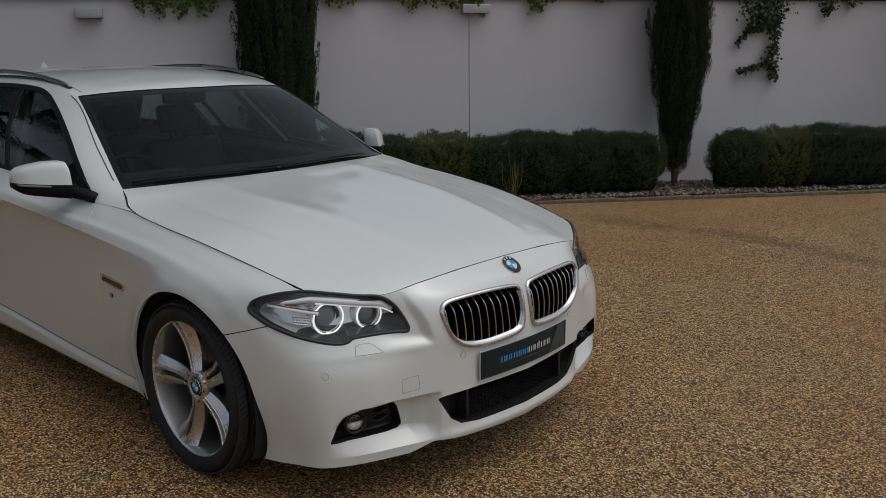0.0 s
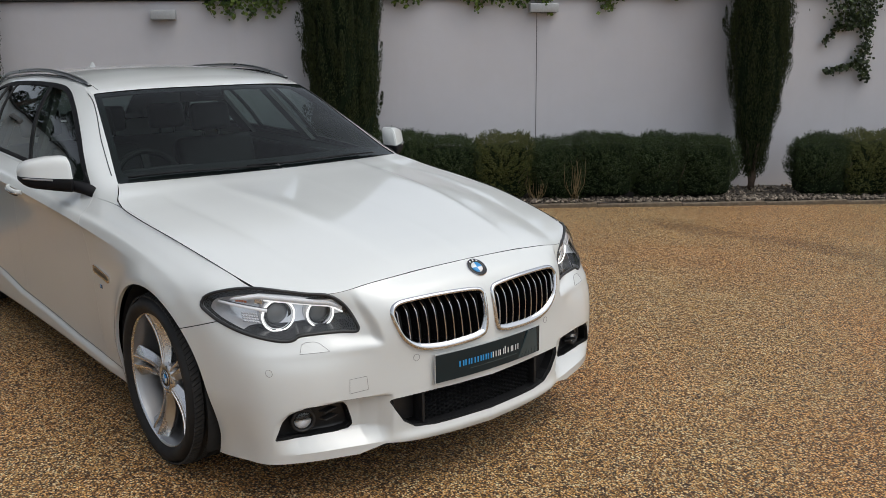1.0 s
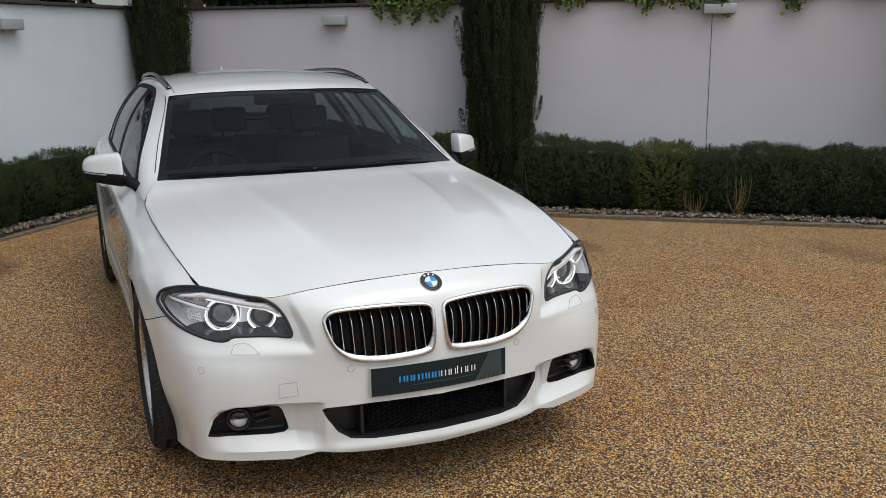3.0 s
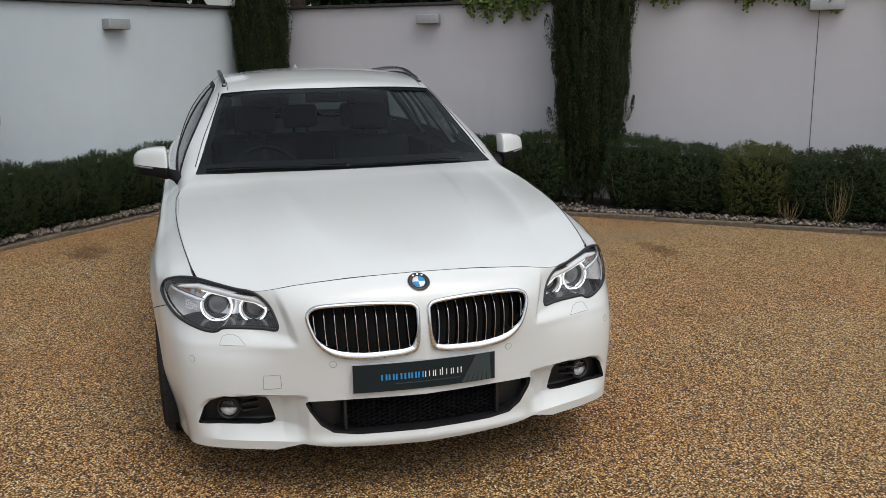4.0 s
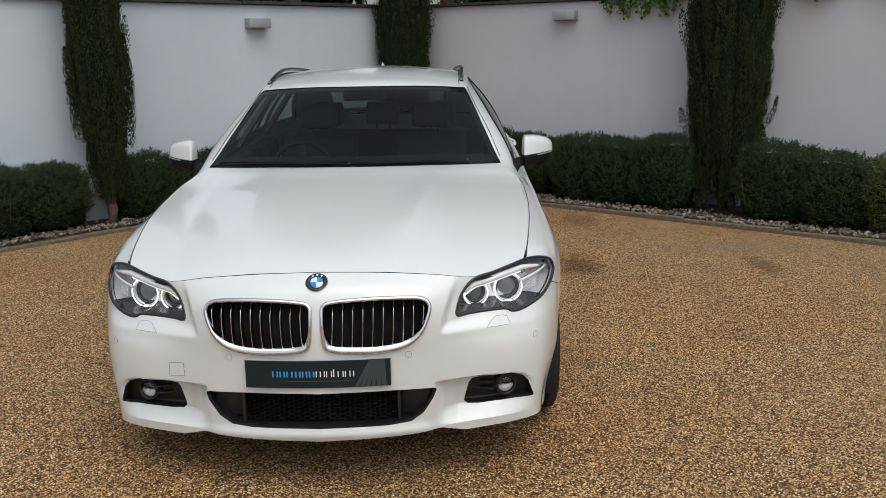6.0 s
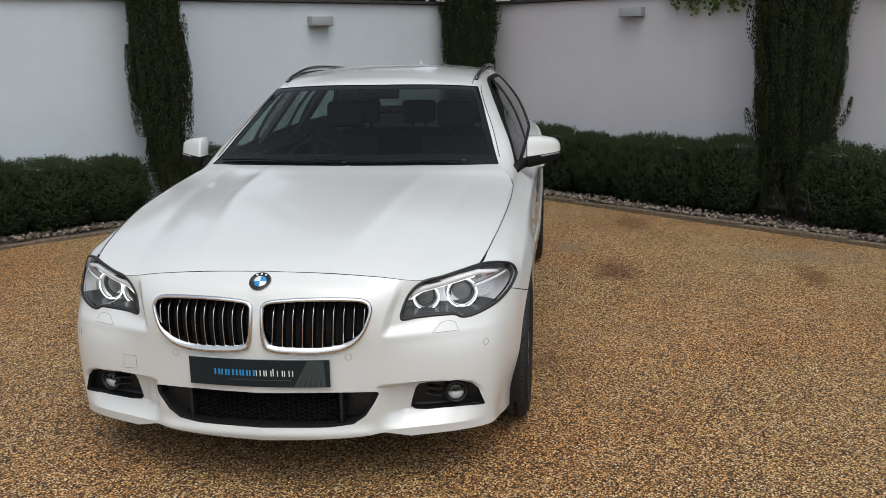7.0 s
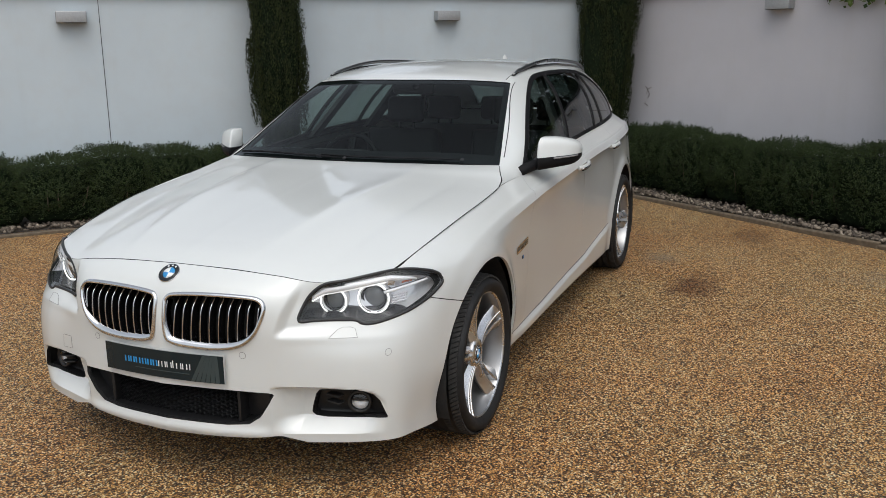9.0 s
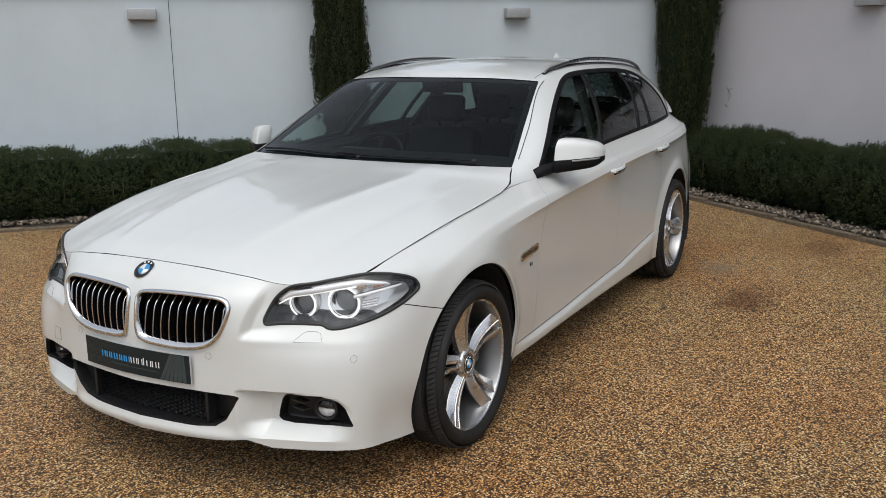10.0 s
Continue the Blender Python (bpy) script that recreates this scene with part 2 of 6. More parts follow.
def obj(name, verts, faces, material, parent=None, label="", smooth=True):
    me = mesh_of(name, verts, faces, smooth)
    me.materials.append(material)
    # turned-in edges take black, standing for the shade in the shut lines
    if isinstance(faces, Rimmed):
        me.materials.append(VOID)
    if material is PAINT and smooth:
        me.set_sharp_from_angle(angle=radians(24))
    ob = new(name, me)
    ob.parent = parent
    if label:
        tagged(ob, label)
    return ob


def part(name, bm, material, parent=None, label="", smooth=True, m=None):
    """Links a bmesh as one object under a thing or a part."""
    if m is not None:
        bm.transform(m)
    me = bpy.data.meshes.new(name)
    bm.to_mesh(me)
    bm.free()
    me.materials.append(material)
    if smooth:
        me.polygons.foreach_set("use_smooth", [True] * len(me.polygons))
    ob = new(name, me)
    ob.parent = parent
    if label:
        tagged(ob, label)
    return ob


def empty(name, at=Matrix(), parent=None):
    ob = new(name)
    ob.empty_display_size = 0.2
    ob.parent = parent
    ob.matrix_basis = at
    return ob


def bm_box(lo, hi, bevel=0.0, seg=2):
    bm = bmesh.new()
    bmesh.ops.create_cube(bm, size=1)
    for v in bm.verts:
        v.co = Vector([lo[i] + (v.co[i] + 0.5) * (hi[i] - lo[i]) for i in range(3)])
    if bevel:
        bmesh.ops.bevel(bm, geom=bm.edges[:], offset=bevel, segments=seg, affect="EDGES", profile=0.6)
    return bm


def revolve(profile, n=64, closed=False):
    """Turns (radius, along) pairs about the y axis."""
    v, f = [], []
    k = len(profile)
    for i in range(n):
        a = 2 * math.pi * i / n
        for r, y in profile:
            v.append((r * math.cos(a), y, r * math.sin(a)))
    for i in range(n):
        j = (i + 1) % n
        for q in range(k if closed else k - 1):
            w = (q + 1) % k
            f.append((i * k + q, i * k + w, j * k + w, j * k + q))
    return np.array(v), f


def tube(points, radius, n=10, closed=False, flat=1.0):
    """A round (or flattened) bar along points."""
    p = np.array(points, float)
    t = np.gradient(p, axis=0)
    if closed:
        t = np.roll(p, -1, 0) - np.roll(p, 1, 0)
    t /= np.linalg.norm(t, axis=1)[:, None] + 1e-9
    up = np.array((0.0, 0.0, 1.0))
    v, f = [], []
    rad = np.broadcast_to(np.asarray(radius, float), (len(p),))
    for i in range(len(p)):
        a = np.cross(t[i], up)
        if np.linalg.norm(a) < 1e-3:
            a = np.cross(t[i], (1.0, 0, 0))
        a /= np.linalg.norm(a)
        b = np.cross(a, t[i])
        for k in range(n):
            q = 2 * math.pi * k / n
            v.append(p[i] + rad[i] * (math.cos(q) * a + math.sin(q) * flat * b))
    m = len(p)
    for i in range(m if closed else m - 1):
        j = (i + 1) % m
        for k in range(n):
            f.append((i * n + k, i * n + (k + 1) % n, j * n + (k + 1) % n, j * n + k))
    if not closed:
        f.append(tuple(range(n))[::-1])
        f.append(tuple(range((m - 1) * n, m * n)))
    return np.array(v), f

# ---- car: form of the body (left half, x ahead from the front axle, z up) ----


def spline(ts, ps):
    """A smooth curve through points."""
    ts, ps = np.asarray(ts, float), np.asarray(ps, float)
    d = np.gradient(ps, ts, axis=0)

    def at(t):
        t = np.clip(np.asarray(t, float), ts[0], ts[-1])
        i = np.clip(np.searchsorted(ts, t, side="right") - 1, 0, len(ts) - 2)
        h = ts[i + 1] - ts[i]
        s = (t - ts[i]) / h
        e = (lambda a: a[..., None]) if ps.ndim > 1 else (lambda a: a)
        return e(2 * s**3 - 3 * s**2 + 1) * ps[i] + e((s**3 - 2 * s**2 + s) * h) * d[i] + e(3 * s**2 - 2 * s**3) * ps[i + 1] + e((s**3 - s**2) * h) * d[i + 1]

    return at


def smooth01(a, b, x):
    t = np.clip((x - a) / (b - a), 0, 1)
    return t * t * (3 - 2 * t)


# character lines from the nose's middle round the flank to the tail's middle
EDGE_TOP = [(.735, 0, .790), (.727, .22, .784), (.705, .42, .768), (.670, .565, .748), (.590, .68, .757), (.505, .765, .774), (.40, .787, .800), (.27, .805, .828), (0, .832, .876), (-.5, .837, .934), (-.85, .846, .942), (-1.2, .858, .972), (-2.0, .860, 1.005), (-2.75, .832, 1.030), (-3.2, .772, 1.042), (-3.5, .70, 1.05), (-3.75, .60, 1.04), (-3.85, .40, 1.03), (-3.88, 0, 1.03)]
LINE_CROWN = [(.800, 0, .745), (.792, .22, .740), (.762, .42, .715), (.700, .55, .690), (.628, .68, .705), (.51, .805, .735), (.38, .855, .768), (.25, .872, .790), (0, .890, .83), (-.5, .888, .880), (-.85, .884, .895), (-1.2, .890, .92), (-2.0, .894, .955), (-2.75, .880, .978), (-3.2, .835, .992), (-3.5, .775, 1.0), (-3.78, .655, .985), (-3.88, .42, .97), (-3.91, 0, .97)]
LINE_SHOULDER = [(.848, 0, .63), (.835, .22, .625), (.795, .42, .610), (.735, .55, .585), (.675, .69, .575), (.585, .805, .600), (.45, .876, .64), (.32, .908, .69), (0, .926, .765), (-.5, .922, .817), (-.85, .917, .842), (-1.2, .918, .862), (-2.0, .921, .90), (-2.75, .915, .920), (-3.2, .878, .932), (-3.5, .83, .935), (-3.80, .70, .915), (-3.92, .45, .88), (-3.95, 0, .88)]
LINE_FLANK = [(.860, 0, .49), (.836, .22, .49), (.798, .42, .485), (.752, .56, .48), (.700, .70, .48), (.612, .82, .49), (.46, .888, .51), (.32, .917, .53), (0, .930, .56), (-.5, .922, .58), (-.85, .910, .60), (-1.2, .906, .61), (-2, .910, .62), (-2.75, .926, .62), (-3.2, .912, .62), (-3.55, .86, .62), (-3.88, .75, .60), (-4.02, .45, .58), (-4.05, 0, .58)]
LINE_LOW = [(.860, 0, .33), (.838, .22, .33), (.798, .42, .33), (.755, .56, .33), (.705, .70, .33), (.622, .815, .32), (.46, .883, .32), (.32, .912, .33), (0, .925, .35), (-.5, .916, .34), (-.85, .900, .33), (-1.2, .893, .32), (-2, .895, .32), (-2.75, .916, .33), (-3.2, .905, .35), (-3.55, .85, .36), (-3.88, .73, .35), (-4.01, .45, .34), (-4.04, 0, .34)]
EDGE_SILL = [(.845, 0, .163), (.828, .22, .167), (.785, .42, .175), (.740, .56, .178), (.685, .70, .178), (.612, .814, .178), (.48, .865, .165), (.36, .888, .155), (0, .905, .17), (-.5, .900, .19), (-.85, .895, .19), (-1.2, .89, .19), (-2, .89, .19), (-2.75, .90, .20), (-3.2, .885, .22), (-3.55, .83, .24), (-3.86, .70, .25), (-3.98, .45, .25), (-4.0, 0, .25)]
NET = np.array([EDGE_TOP, LINE_CROWN, LINE_SHOULDER, LINE_FLANK, LINE_LOW, EDGE_SILL], float)
KNOT_V = np.array([0, .14, .38, .6, .82, 1])
_run = np.r_[0, np.cumsum(np.linalg.norm(np.diff(NET[3], axis=0), axis=1))]
KNOT_U = _run / _run[-1]
LINES = [spline(KNOT_U, r) for r in NET]
FRONT_ARCH, REAR_ARCH, ARCH_R = (-.008, .326), (-2.968, .335), .387


def wrap(u, v):
    """Nose and flank: u round the car, v from the top edge down."""
    u, v = np.broadcast_arrays(np.asarray(u, float), np.asarray(v, float))
    shape = u.shape
    u, v = u.ravel(), v.ravel()
    c = np.stack([r(u) for r in LINES])
    d = np.gradient(c, KNOT_V, axis=0)
    i = np.clip(np.searchsorted(KNOT_V, v, side="right") - 1, 0, len(KNOT_V) - 2)
    n = np.arange(len(u))
    h = (KNOT_V[i + 1] - KNOT_V[i])[:, None]
    s = ((v - KNOT_V[i]))[:, None] / h
    p = (2 * s**3 - 3 * s**2 + 1) * c[i, n] + (s**3 - 2 * s**2 + s) * h * d[i, n] + (3 * s**2 - 2 * s**3) * c[i + 1, n] + (s**3 - s**2) * h * d[i + 1, n]
    return p.reshape(*shape, 3)


def sculpt(p, u, v):
    """Creases, flares, skirt and the bumper's scoops."""
    x, y, z = p[..., 0].copy(), p[..., 1].copy(), p[..., 2].copy()
    side = smooth01(.45, .1, x) * smooth01(-3.9, -3.5, x)
    # shoulder crease along the doors
    sh = LINES[2](u)[..., 2]
    ramp = smooth01(.05, -.75, x) * smooth01(-3.75, -3.1, x)
    dz = z - sh
    y += ramp * np.where(dz > 0, .022 * np.exp(-dz / .085), .022 * np.exp(dz / .040))
    # wheel arch flares
    for cx, cz in (FRONT_ARCH, REAR_ARCH):
        r = np.hypot(x - cx, z - cz)
        y += side * .015 * np.exp(-(((r - ARCH_R) / .050) ** 2)) - side * .004
    # the bumper's lower corners tuck in ahead of the wheels
    y -= .018 * smooth01(.42, .20, z) * smooth01(.12, .30, x) * smooth01(.66, .50, x) * smooth01(.6, .7, y)
    # broad front wings
    y += .022 * np.exp(-((x + .04) / .42) ** 2) * smooth01(.24, .42, z) * smooth01(.865, .74, z) * smooth01(.6, .7, y)
    # side skirt under its line
    sk = np.interp(x, [-2.6, -2.37, -1.93, -1.05, -.38, -.3], [.40, .367, .299, .258, .250, .250])
    run = smooth01(-2.62, -2.40, x) * smooth01(-.38, -.70, x)
    y += run * .015 * smooth01(0, .030, sk - z) * smooth01(.17, .205, z)
    # the shelf under the headlamps and the dish beside the grille
    front = smooth01(.28, .42, x)
    shelf = smooth01(0, 1, (z - np.interp(y, [.45, .60, .75], [.566, .562, .550])) / np.interp(y, [.45, .56, .70, .85], [.034, .050, .090, .115])) * smooth01(.77, .66, z) * smooth01(-.013, .015, y - np.interp(z, [.56, .64, .75], [.440, .462, .500]))
    inset = front * shelf * np.interp(y, [.43, .50, .62, .80, .89], [.025, .026, .020, .010, 0])
    x -= inset
    # crease at the shelf's edge
    x += front * smooth01(.43, .50, y) * smooth01(.90, .80, y) * .0025 * np.exp(-((z - .563) / .016) ** 2)
    # fog lamp scoop and the blade beneath it
    zu = np.interp(y, [.40, .59, .70, .755, .79, .803, .809], [.388, .388, .386, .374, .345, .300, .20])
    depth = np.interp(y, [.415, .45, .50, .56, .64, .72, .76, .79, .800], [0, .036, .062, .060, .052, .038, .018, .004, 0])
    prof = smooth01(0, 1, (zu - z) / np.interp(y, [.66, .76], [.011, .030])) * np.clip((z - .212) / .050, 0, 1)
    x -= smooth01(.5, .56, x) * depth * prof
    # lip under the central intake
    x += smooth01(.45, .36, y) * smooth01(.6, .7, x) * .012 * np.exp(-((z - .205) / .022) ** 2)
    return np.stack([x, y, z], -1)


def clip(V, F, s):
    """Keeps the part of a mesh where s (one value a vertex) is positive."""
    s = np.where(np.abs(s) < 1e-7, 1e-7, s)
    keep = s > 0
    new_v, made, out = [], {}, []
    base = len(V)
    for f in F:
        k = [keep[i] for i in f]
        if all(k):
            out.append(f)
        elif any(k):
            g = []
            for a, b in zip(f, (*f[1:], f[0])):
                if keep[a]:
                    g.append(a)
                if keep[a] != keep[b]:
                    key = (a, b) if a < b else (b, a)
                    if key not in made:
                        q = s[key[0]] / (s[key[0]] - s[key[1]])
                        made[key] = base + len(new_v)
                        new_v.append(V[key[0]] + q * (V[key[1]] - V[key[0]]))
                    g.append(made[key])
            if len(g) > 2:
                out.append(tuple(g))
    V = np.concatenate([V, np.array(new_v)]) if new_v else V
    used = np.unique([i for f in out for i in f])
    if not len(used):
        return np.zeros((0, 3)), []
    index = np.full(len(V), -1)
    index[used] = np.arange(len(used))
    return V[used], [tuple(int(index[i]) for i in f) for f in out]


def cut(VF, *fields):
    for fn in fields:
        V, F = VF
        if len(F):
            VF = clip(V, F, fn(V))
    return VF


def ring(points, per=6):
    """A smooth closed outline through points."""
    p = np.array(points, float)
    n = len(p)
    out = []
    for i in range(n):
        a, b, c, d = p[i - 1], p[i], p[(i + 1) % n], p[(i + 2) % n]
        for k in range(per):
            t = k / per
            out.append(.5 * (2 * b + (c - a) * t + (2 * a - 5 * b + 4 * c - d) * t * t + (3 * b - a - 3 * c + d) * t**3))
    return np.array(out)


def dense(outline, step=.006):
    """The same outline with more points along it."""
    out = []
    for a, b in zip(outline, np.roll(outline, -1, 0)):
        n = max(1, int(np.linalg.norm(b - a) / step))
        out += [a + (b - a) * k / n for k in range(n)]
    return np.array(out)


def inside(q, outline):
    """Signed distance to a closed outline, positive inside."""
    a, b = outline, np.roll(outline, -1, 0)
    best = np.full(len(q), 1e9)
    odd = np.zeros(len(q), bool)
    for (ax, ay), (bx, by) in zip(a, b):
        ex, ey = bx - ax, by - ay
        wx, wy = q[:, 0] - ax, q[:, 1] - ay
        t = np.clip((wx * ex + wy * ey) / (ex * ex + ey * ey + 1e-12), 0, 1)
        best = np.minimum(best, (wx - t * ex) ** 2 + (wy - t * ey) ** 2)
        if ay != by:
            odd ^= ((ay > q[:, 1]) != (by > q[:, 1])) & (q[:, 0] < ex * (q[:, 1] - ay) / (by - ay) + ax)
    d = np.sqrt(best)
    return np.where(odd, d, -d)


def grow(field, by):
    return lambda V: field(V) + by


def out_of(field, gap=0.0):
    return lambda V: -field(V) - gap


def front_shape(points, per=6, xmin=.15):
    o = ring(points, per) if per else np.array(points, float)

    def field(V):
        return np.where(V[:, 0] > xmin, inside(V[:, [1, 2]], o), -1)

    field.outline = o
    return field


def side_shape(points, per=6):
    o = ring(points, per) if per else np.array(points, float)
    field = lambda V: inside(V[:, [0, 2]], o)
    field.outline = o
    return field


def normals(V, F):
    n = np.zeros_like(V)
    for f in F:
        a, b, c = V[f[0]], V[f[1]], V[f[2]]
        k = np.cross(b - a, c - a)
        for i in f:
            n[i] += k
    return n / (np.linalg.norm(n, axis=1)[:, None] + 1e-12)


def flange(VF, depth, skip_middle=True):
    """Turns the free edges of a panel inwards, so that it has thickness."""
    V, F = VF
    count = {}
    for f in F:
        for a, b in zip(f, (*f[1:], f[0])):
            key = (min(a, b), max(a, b))
            count[key] = None if key in count else (a, b)
    N = normals(V, F)
    extra, made, faces = [], {}, []
    for e in count.values():
        if e is None:
            continue
        a, b = e
        if skip_middle and abs(V[a][1]) < 1e-4 and abs(V[b][1]) < 1e-4:
            continue
        for i in e:
            if i not in made:
                made[i] = len(V) + len(extra)
                extra.append(V[i] - N[i] * depth)
        faces.append((b, a, made[a], made[b]))
    R = Rimmed(list(F) + faces)
    R.dark = [False] * len(F) + [True] * len(faces)
    return (np.concatenate([V, np.array(extra)]) if extra else V), R


def mirrored(VF):
    V, F = VF
    R = [f[::-1] for f in F]
    if isinstance(F, Rimmed):
        R = Rimmed(R)
        R.dark = F.dark
    return V * (1, -1, 1), R


def both(VF):
    """Left and right half welded on the middle line."""
    V, F = VF
    W = V * (1, -1, 1)
    mid = np.abs(V[:, 1]) < 1e-5
    index = np.where(mid, np.arange(len(V)), len(V) + np.cumsum(~mid) - 1)
    R = list(F) + [tuple(int(index[i]) for i in f[::-1]) for f in F]
    if isinstance(F, Rimmed):
        R = Rimmed(R)
        R.dark = list(F.dark) * 2
    return np.concatenate([V, W[~mid]]), R


def grid_faces(n, m):
    return [(i * m + j, (i + 1) * m + j, (i + 1) * m + j + 1, i * m + j + 1) for i in range(n - 1) for j in range(m - 1)]


def facing_out(VF):
    V, F = VF
    f = F[len(F) // 2]
    n = np.cross(V[f[1]] - V[f[0]], V[f[2]] - V[f[0]])
    c = V[list(f)].mean(0) - np.array((-1.6, 0, .6))
    return VF if n @ c > 0 else (V, [g[::-1] for g in F])


# flank grid, with its rows on the character lines
US = np.concatenate([np.linspace(0, .30, 420)[:-1], np.linspace(.30, 1, 260)])
VS = np.concatenate([np.linspace(KNOT_V[i], KNOT_V[i + 1], n)[:-1] for i, n in enumerate((13, 20, 20, 22, 24))] + [[1.0]])
_u, _v = np.meshgrid(US, VS, indexing="ij")
SKIN = sculpt(wrap(_u, _v), _u, _v)
SKIN[0, :, 1] = 0
SKIN[-1, :, 1] = 0
FLANK = facing_out((SKIN.reshape(-1, 3), grid_faces(len(US), len(VS))))
_nose = SKIN[: 384].reshape(-1, 3)


def nose_x(y, z):
    """How far ahead the nose's skin stands at a width and height."""
    y, z = np.atleast_1d(np.asarray(y, float)), np.atleast_1d(np.asarray(z, float))
    out = []
    for a, b in zip(np.abs(y), z):
        d = (_nose[:, 1] - a) ** 2 + (_nose[:, 2] - b) ** 2
        k = np.argsort(d)[:5]
        w = 1 / (d[k] + 1e-6)
        out.append((_nose[k, 0] * w).sum() / w.sum())
    return np.array(out)


def flank_y(x, z):
    """How far out the flank's skin stands."""
    P = SKIN[333:].reshape(-1, 3)
    d = (P[:, 0] - x) ** 2 + (P[:, 2] - z) ** 2
    k = np.argsort(d)[:5]
    w = 1 / (d[k] + 1e-6)
    return float((P[k, 1] * w).sum() / w.sum())


# openings and panel lines
HEADLAMP = front_shape([(.503, .618), (.506, .655), (.530, .706), (.574, .742), (.640, .752), (.700, .763), (.765, .7725), (.830, .766), (.877, .746), (.897, .712), (.892, .690), (.873, .664), (.835, .637), (.78, .616), (.735, .606), (.706, .609), (.683, .6195), (.62, .6205), (.55, .619)], 5)
KIDNEY = front_shape([(.019, .66), (.025, .690), (.058, .703), (.18, .711), (.32, .709), (.382, .700), (.404, .672), (.392, .621), (.364, .571), (.312, .535), (.227, .519), (.12, .521), (.055, .530), (.026, .556)], 6)
INTAKE = front_shape([(-.2, .371), (.25, .370), (.412, .366), (.426, .359), (.411, .327), (.375, .272), (.330, .242), (.25, .234), (-.2, .232)], 0)
FOG = front_shape([(.524, .274), (.530, .302), (.544, .348), (.556, .362), (.62, .370), (.70, .372), (.748, .360), (.772, .336), (.797, .267), (.74, .263), (.66, .260), (.58, .258), (.538, .262)], 0, .5)


def arch(c, r=ARCH_R):
    def field(V):
        ahead = np.interp(V[:, 2], [.16, .30, .45], [.935, .95, .968])
        return np.where(V[:, 1] > .6, r - np.hypot(np.where(V[:, 0] > c[0], ahead, 1) * (V[:, 0] - c[0]), V[:, 2] - c[1]), -1)

    return field


def bumper_field(V):
    zs = np.interp(V[:, 0], [.05, .2, .27, .35, .437, .46, .48], [.60, .603, .612, .636, .664, .72, .95])
    return np.where(V[:, 0] > .05, zs - V[:, 2], -1)


def behind(xs, zs):
    """Positive behind a door line that runs over height."""
    return lambda V: np.interp(V[:, 2], zs, xs) - V[:, 0]


DOOR_1 = behind([-.650, -.655, -.682, -.714, -.760, -.80], [.2, .284, .56, .763, .90, .97])
DOOR_2 = behind([-1.80, -1.829, -1.846, -1.80, -1.745, -1.70], [.2, .338, .598, .78, .898, 1.02])
DOOR_3 = behind([-2.42, -2.47, -2.58, -2.60, -2.58, -2.55], [.3, .42, .62, .70, .873, 1.02])


def sill_field(V):
    sk = np.interp(V[:, 0], [-2.6, -2.37, -1.93, -1.05, -.38, -.3], [.40, .367, .299, .258, .250, .250])
    return sk - .004 - V[:, 2]


def tail_field(V):
    return -3.42 - V[:, 0] - .25 * (V[:, 2] - .6)


def apron(V):
    """The bumper's lower edge: a shallow lip, a notch, then the corner blade."""
    zb = np.interp(V[:, 1], [0, .13, .32, .395, .422, .436, .450, .468, .524, .60], [.182, .185, .191, .197, .200, .201, .199, .194, .180, .12])
    return np.where(V[:, 0] > .5, V[:, 2] - zb, 1)


SENSORS = [(.324, .502), (.800, .510)]
WASHER = front_shape([(.612, .566), (.704, .566), (.690, .594), (.676, .599), (.650, .599), (.636, .593)], 0)
TOW = front_shape([(.502, .418), (.565, .412), (.562, .462), (.505, .466)], 0)
dot = lambda c, r: (lambda V: np.where(V[:, 0] > .3, r - np.hypot(V[:, 1] - c[0], V[:, 2] - c[1]), -1))

G = .0018                                # half a shut line
GD = .0013                               # and half a door gap


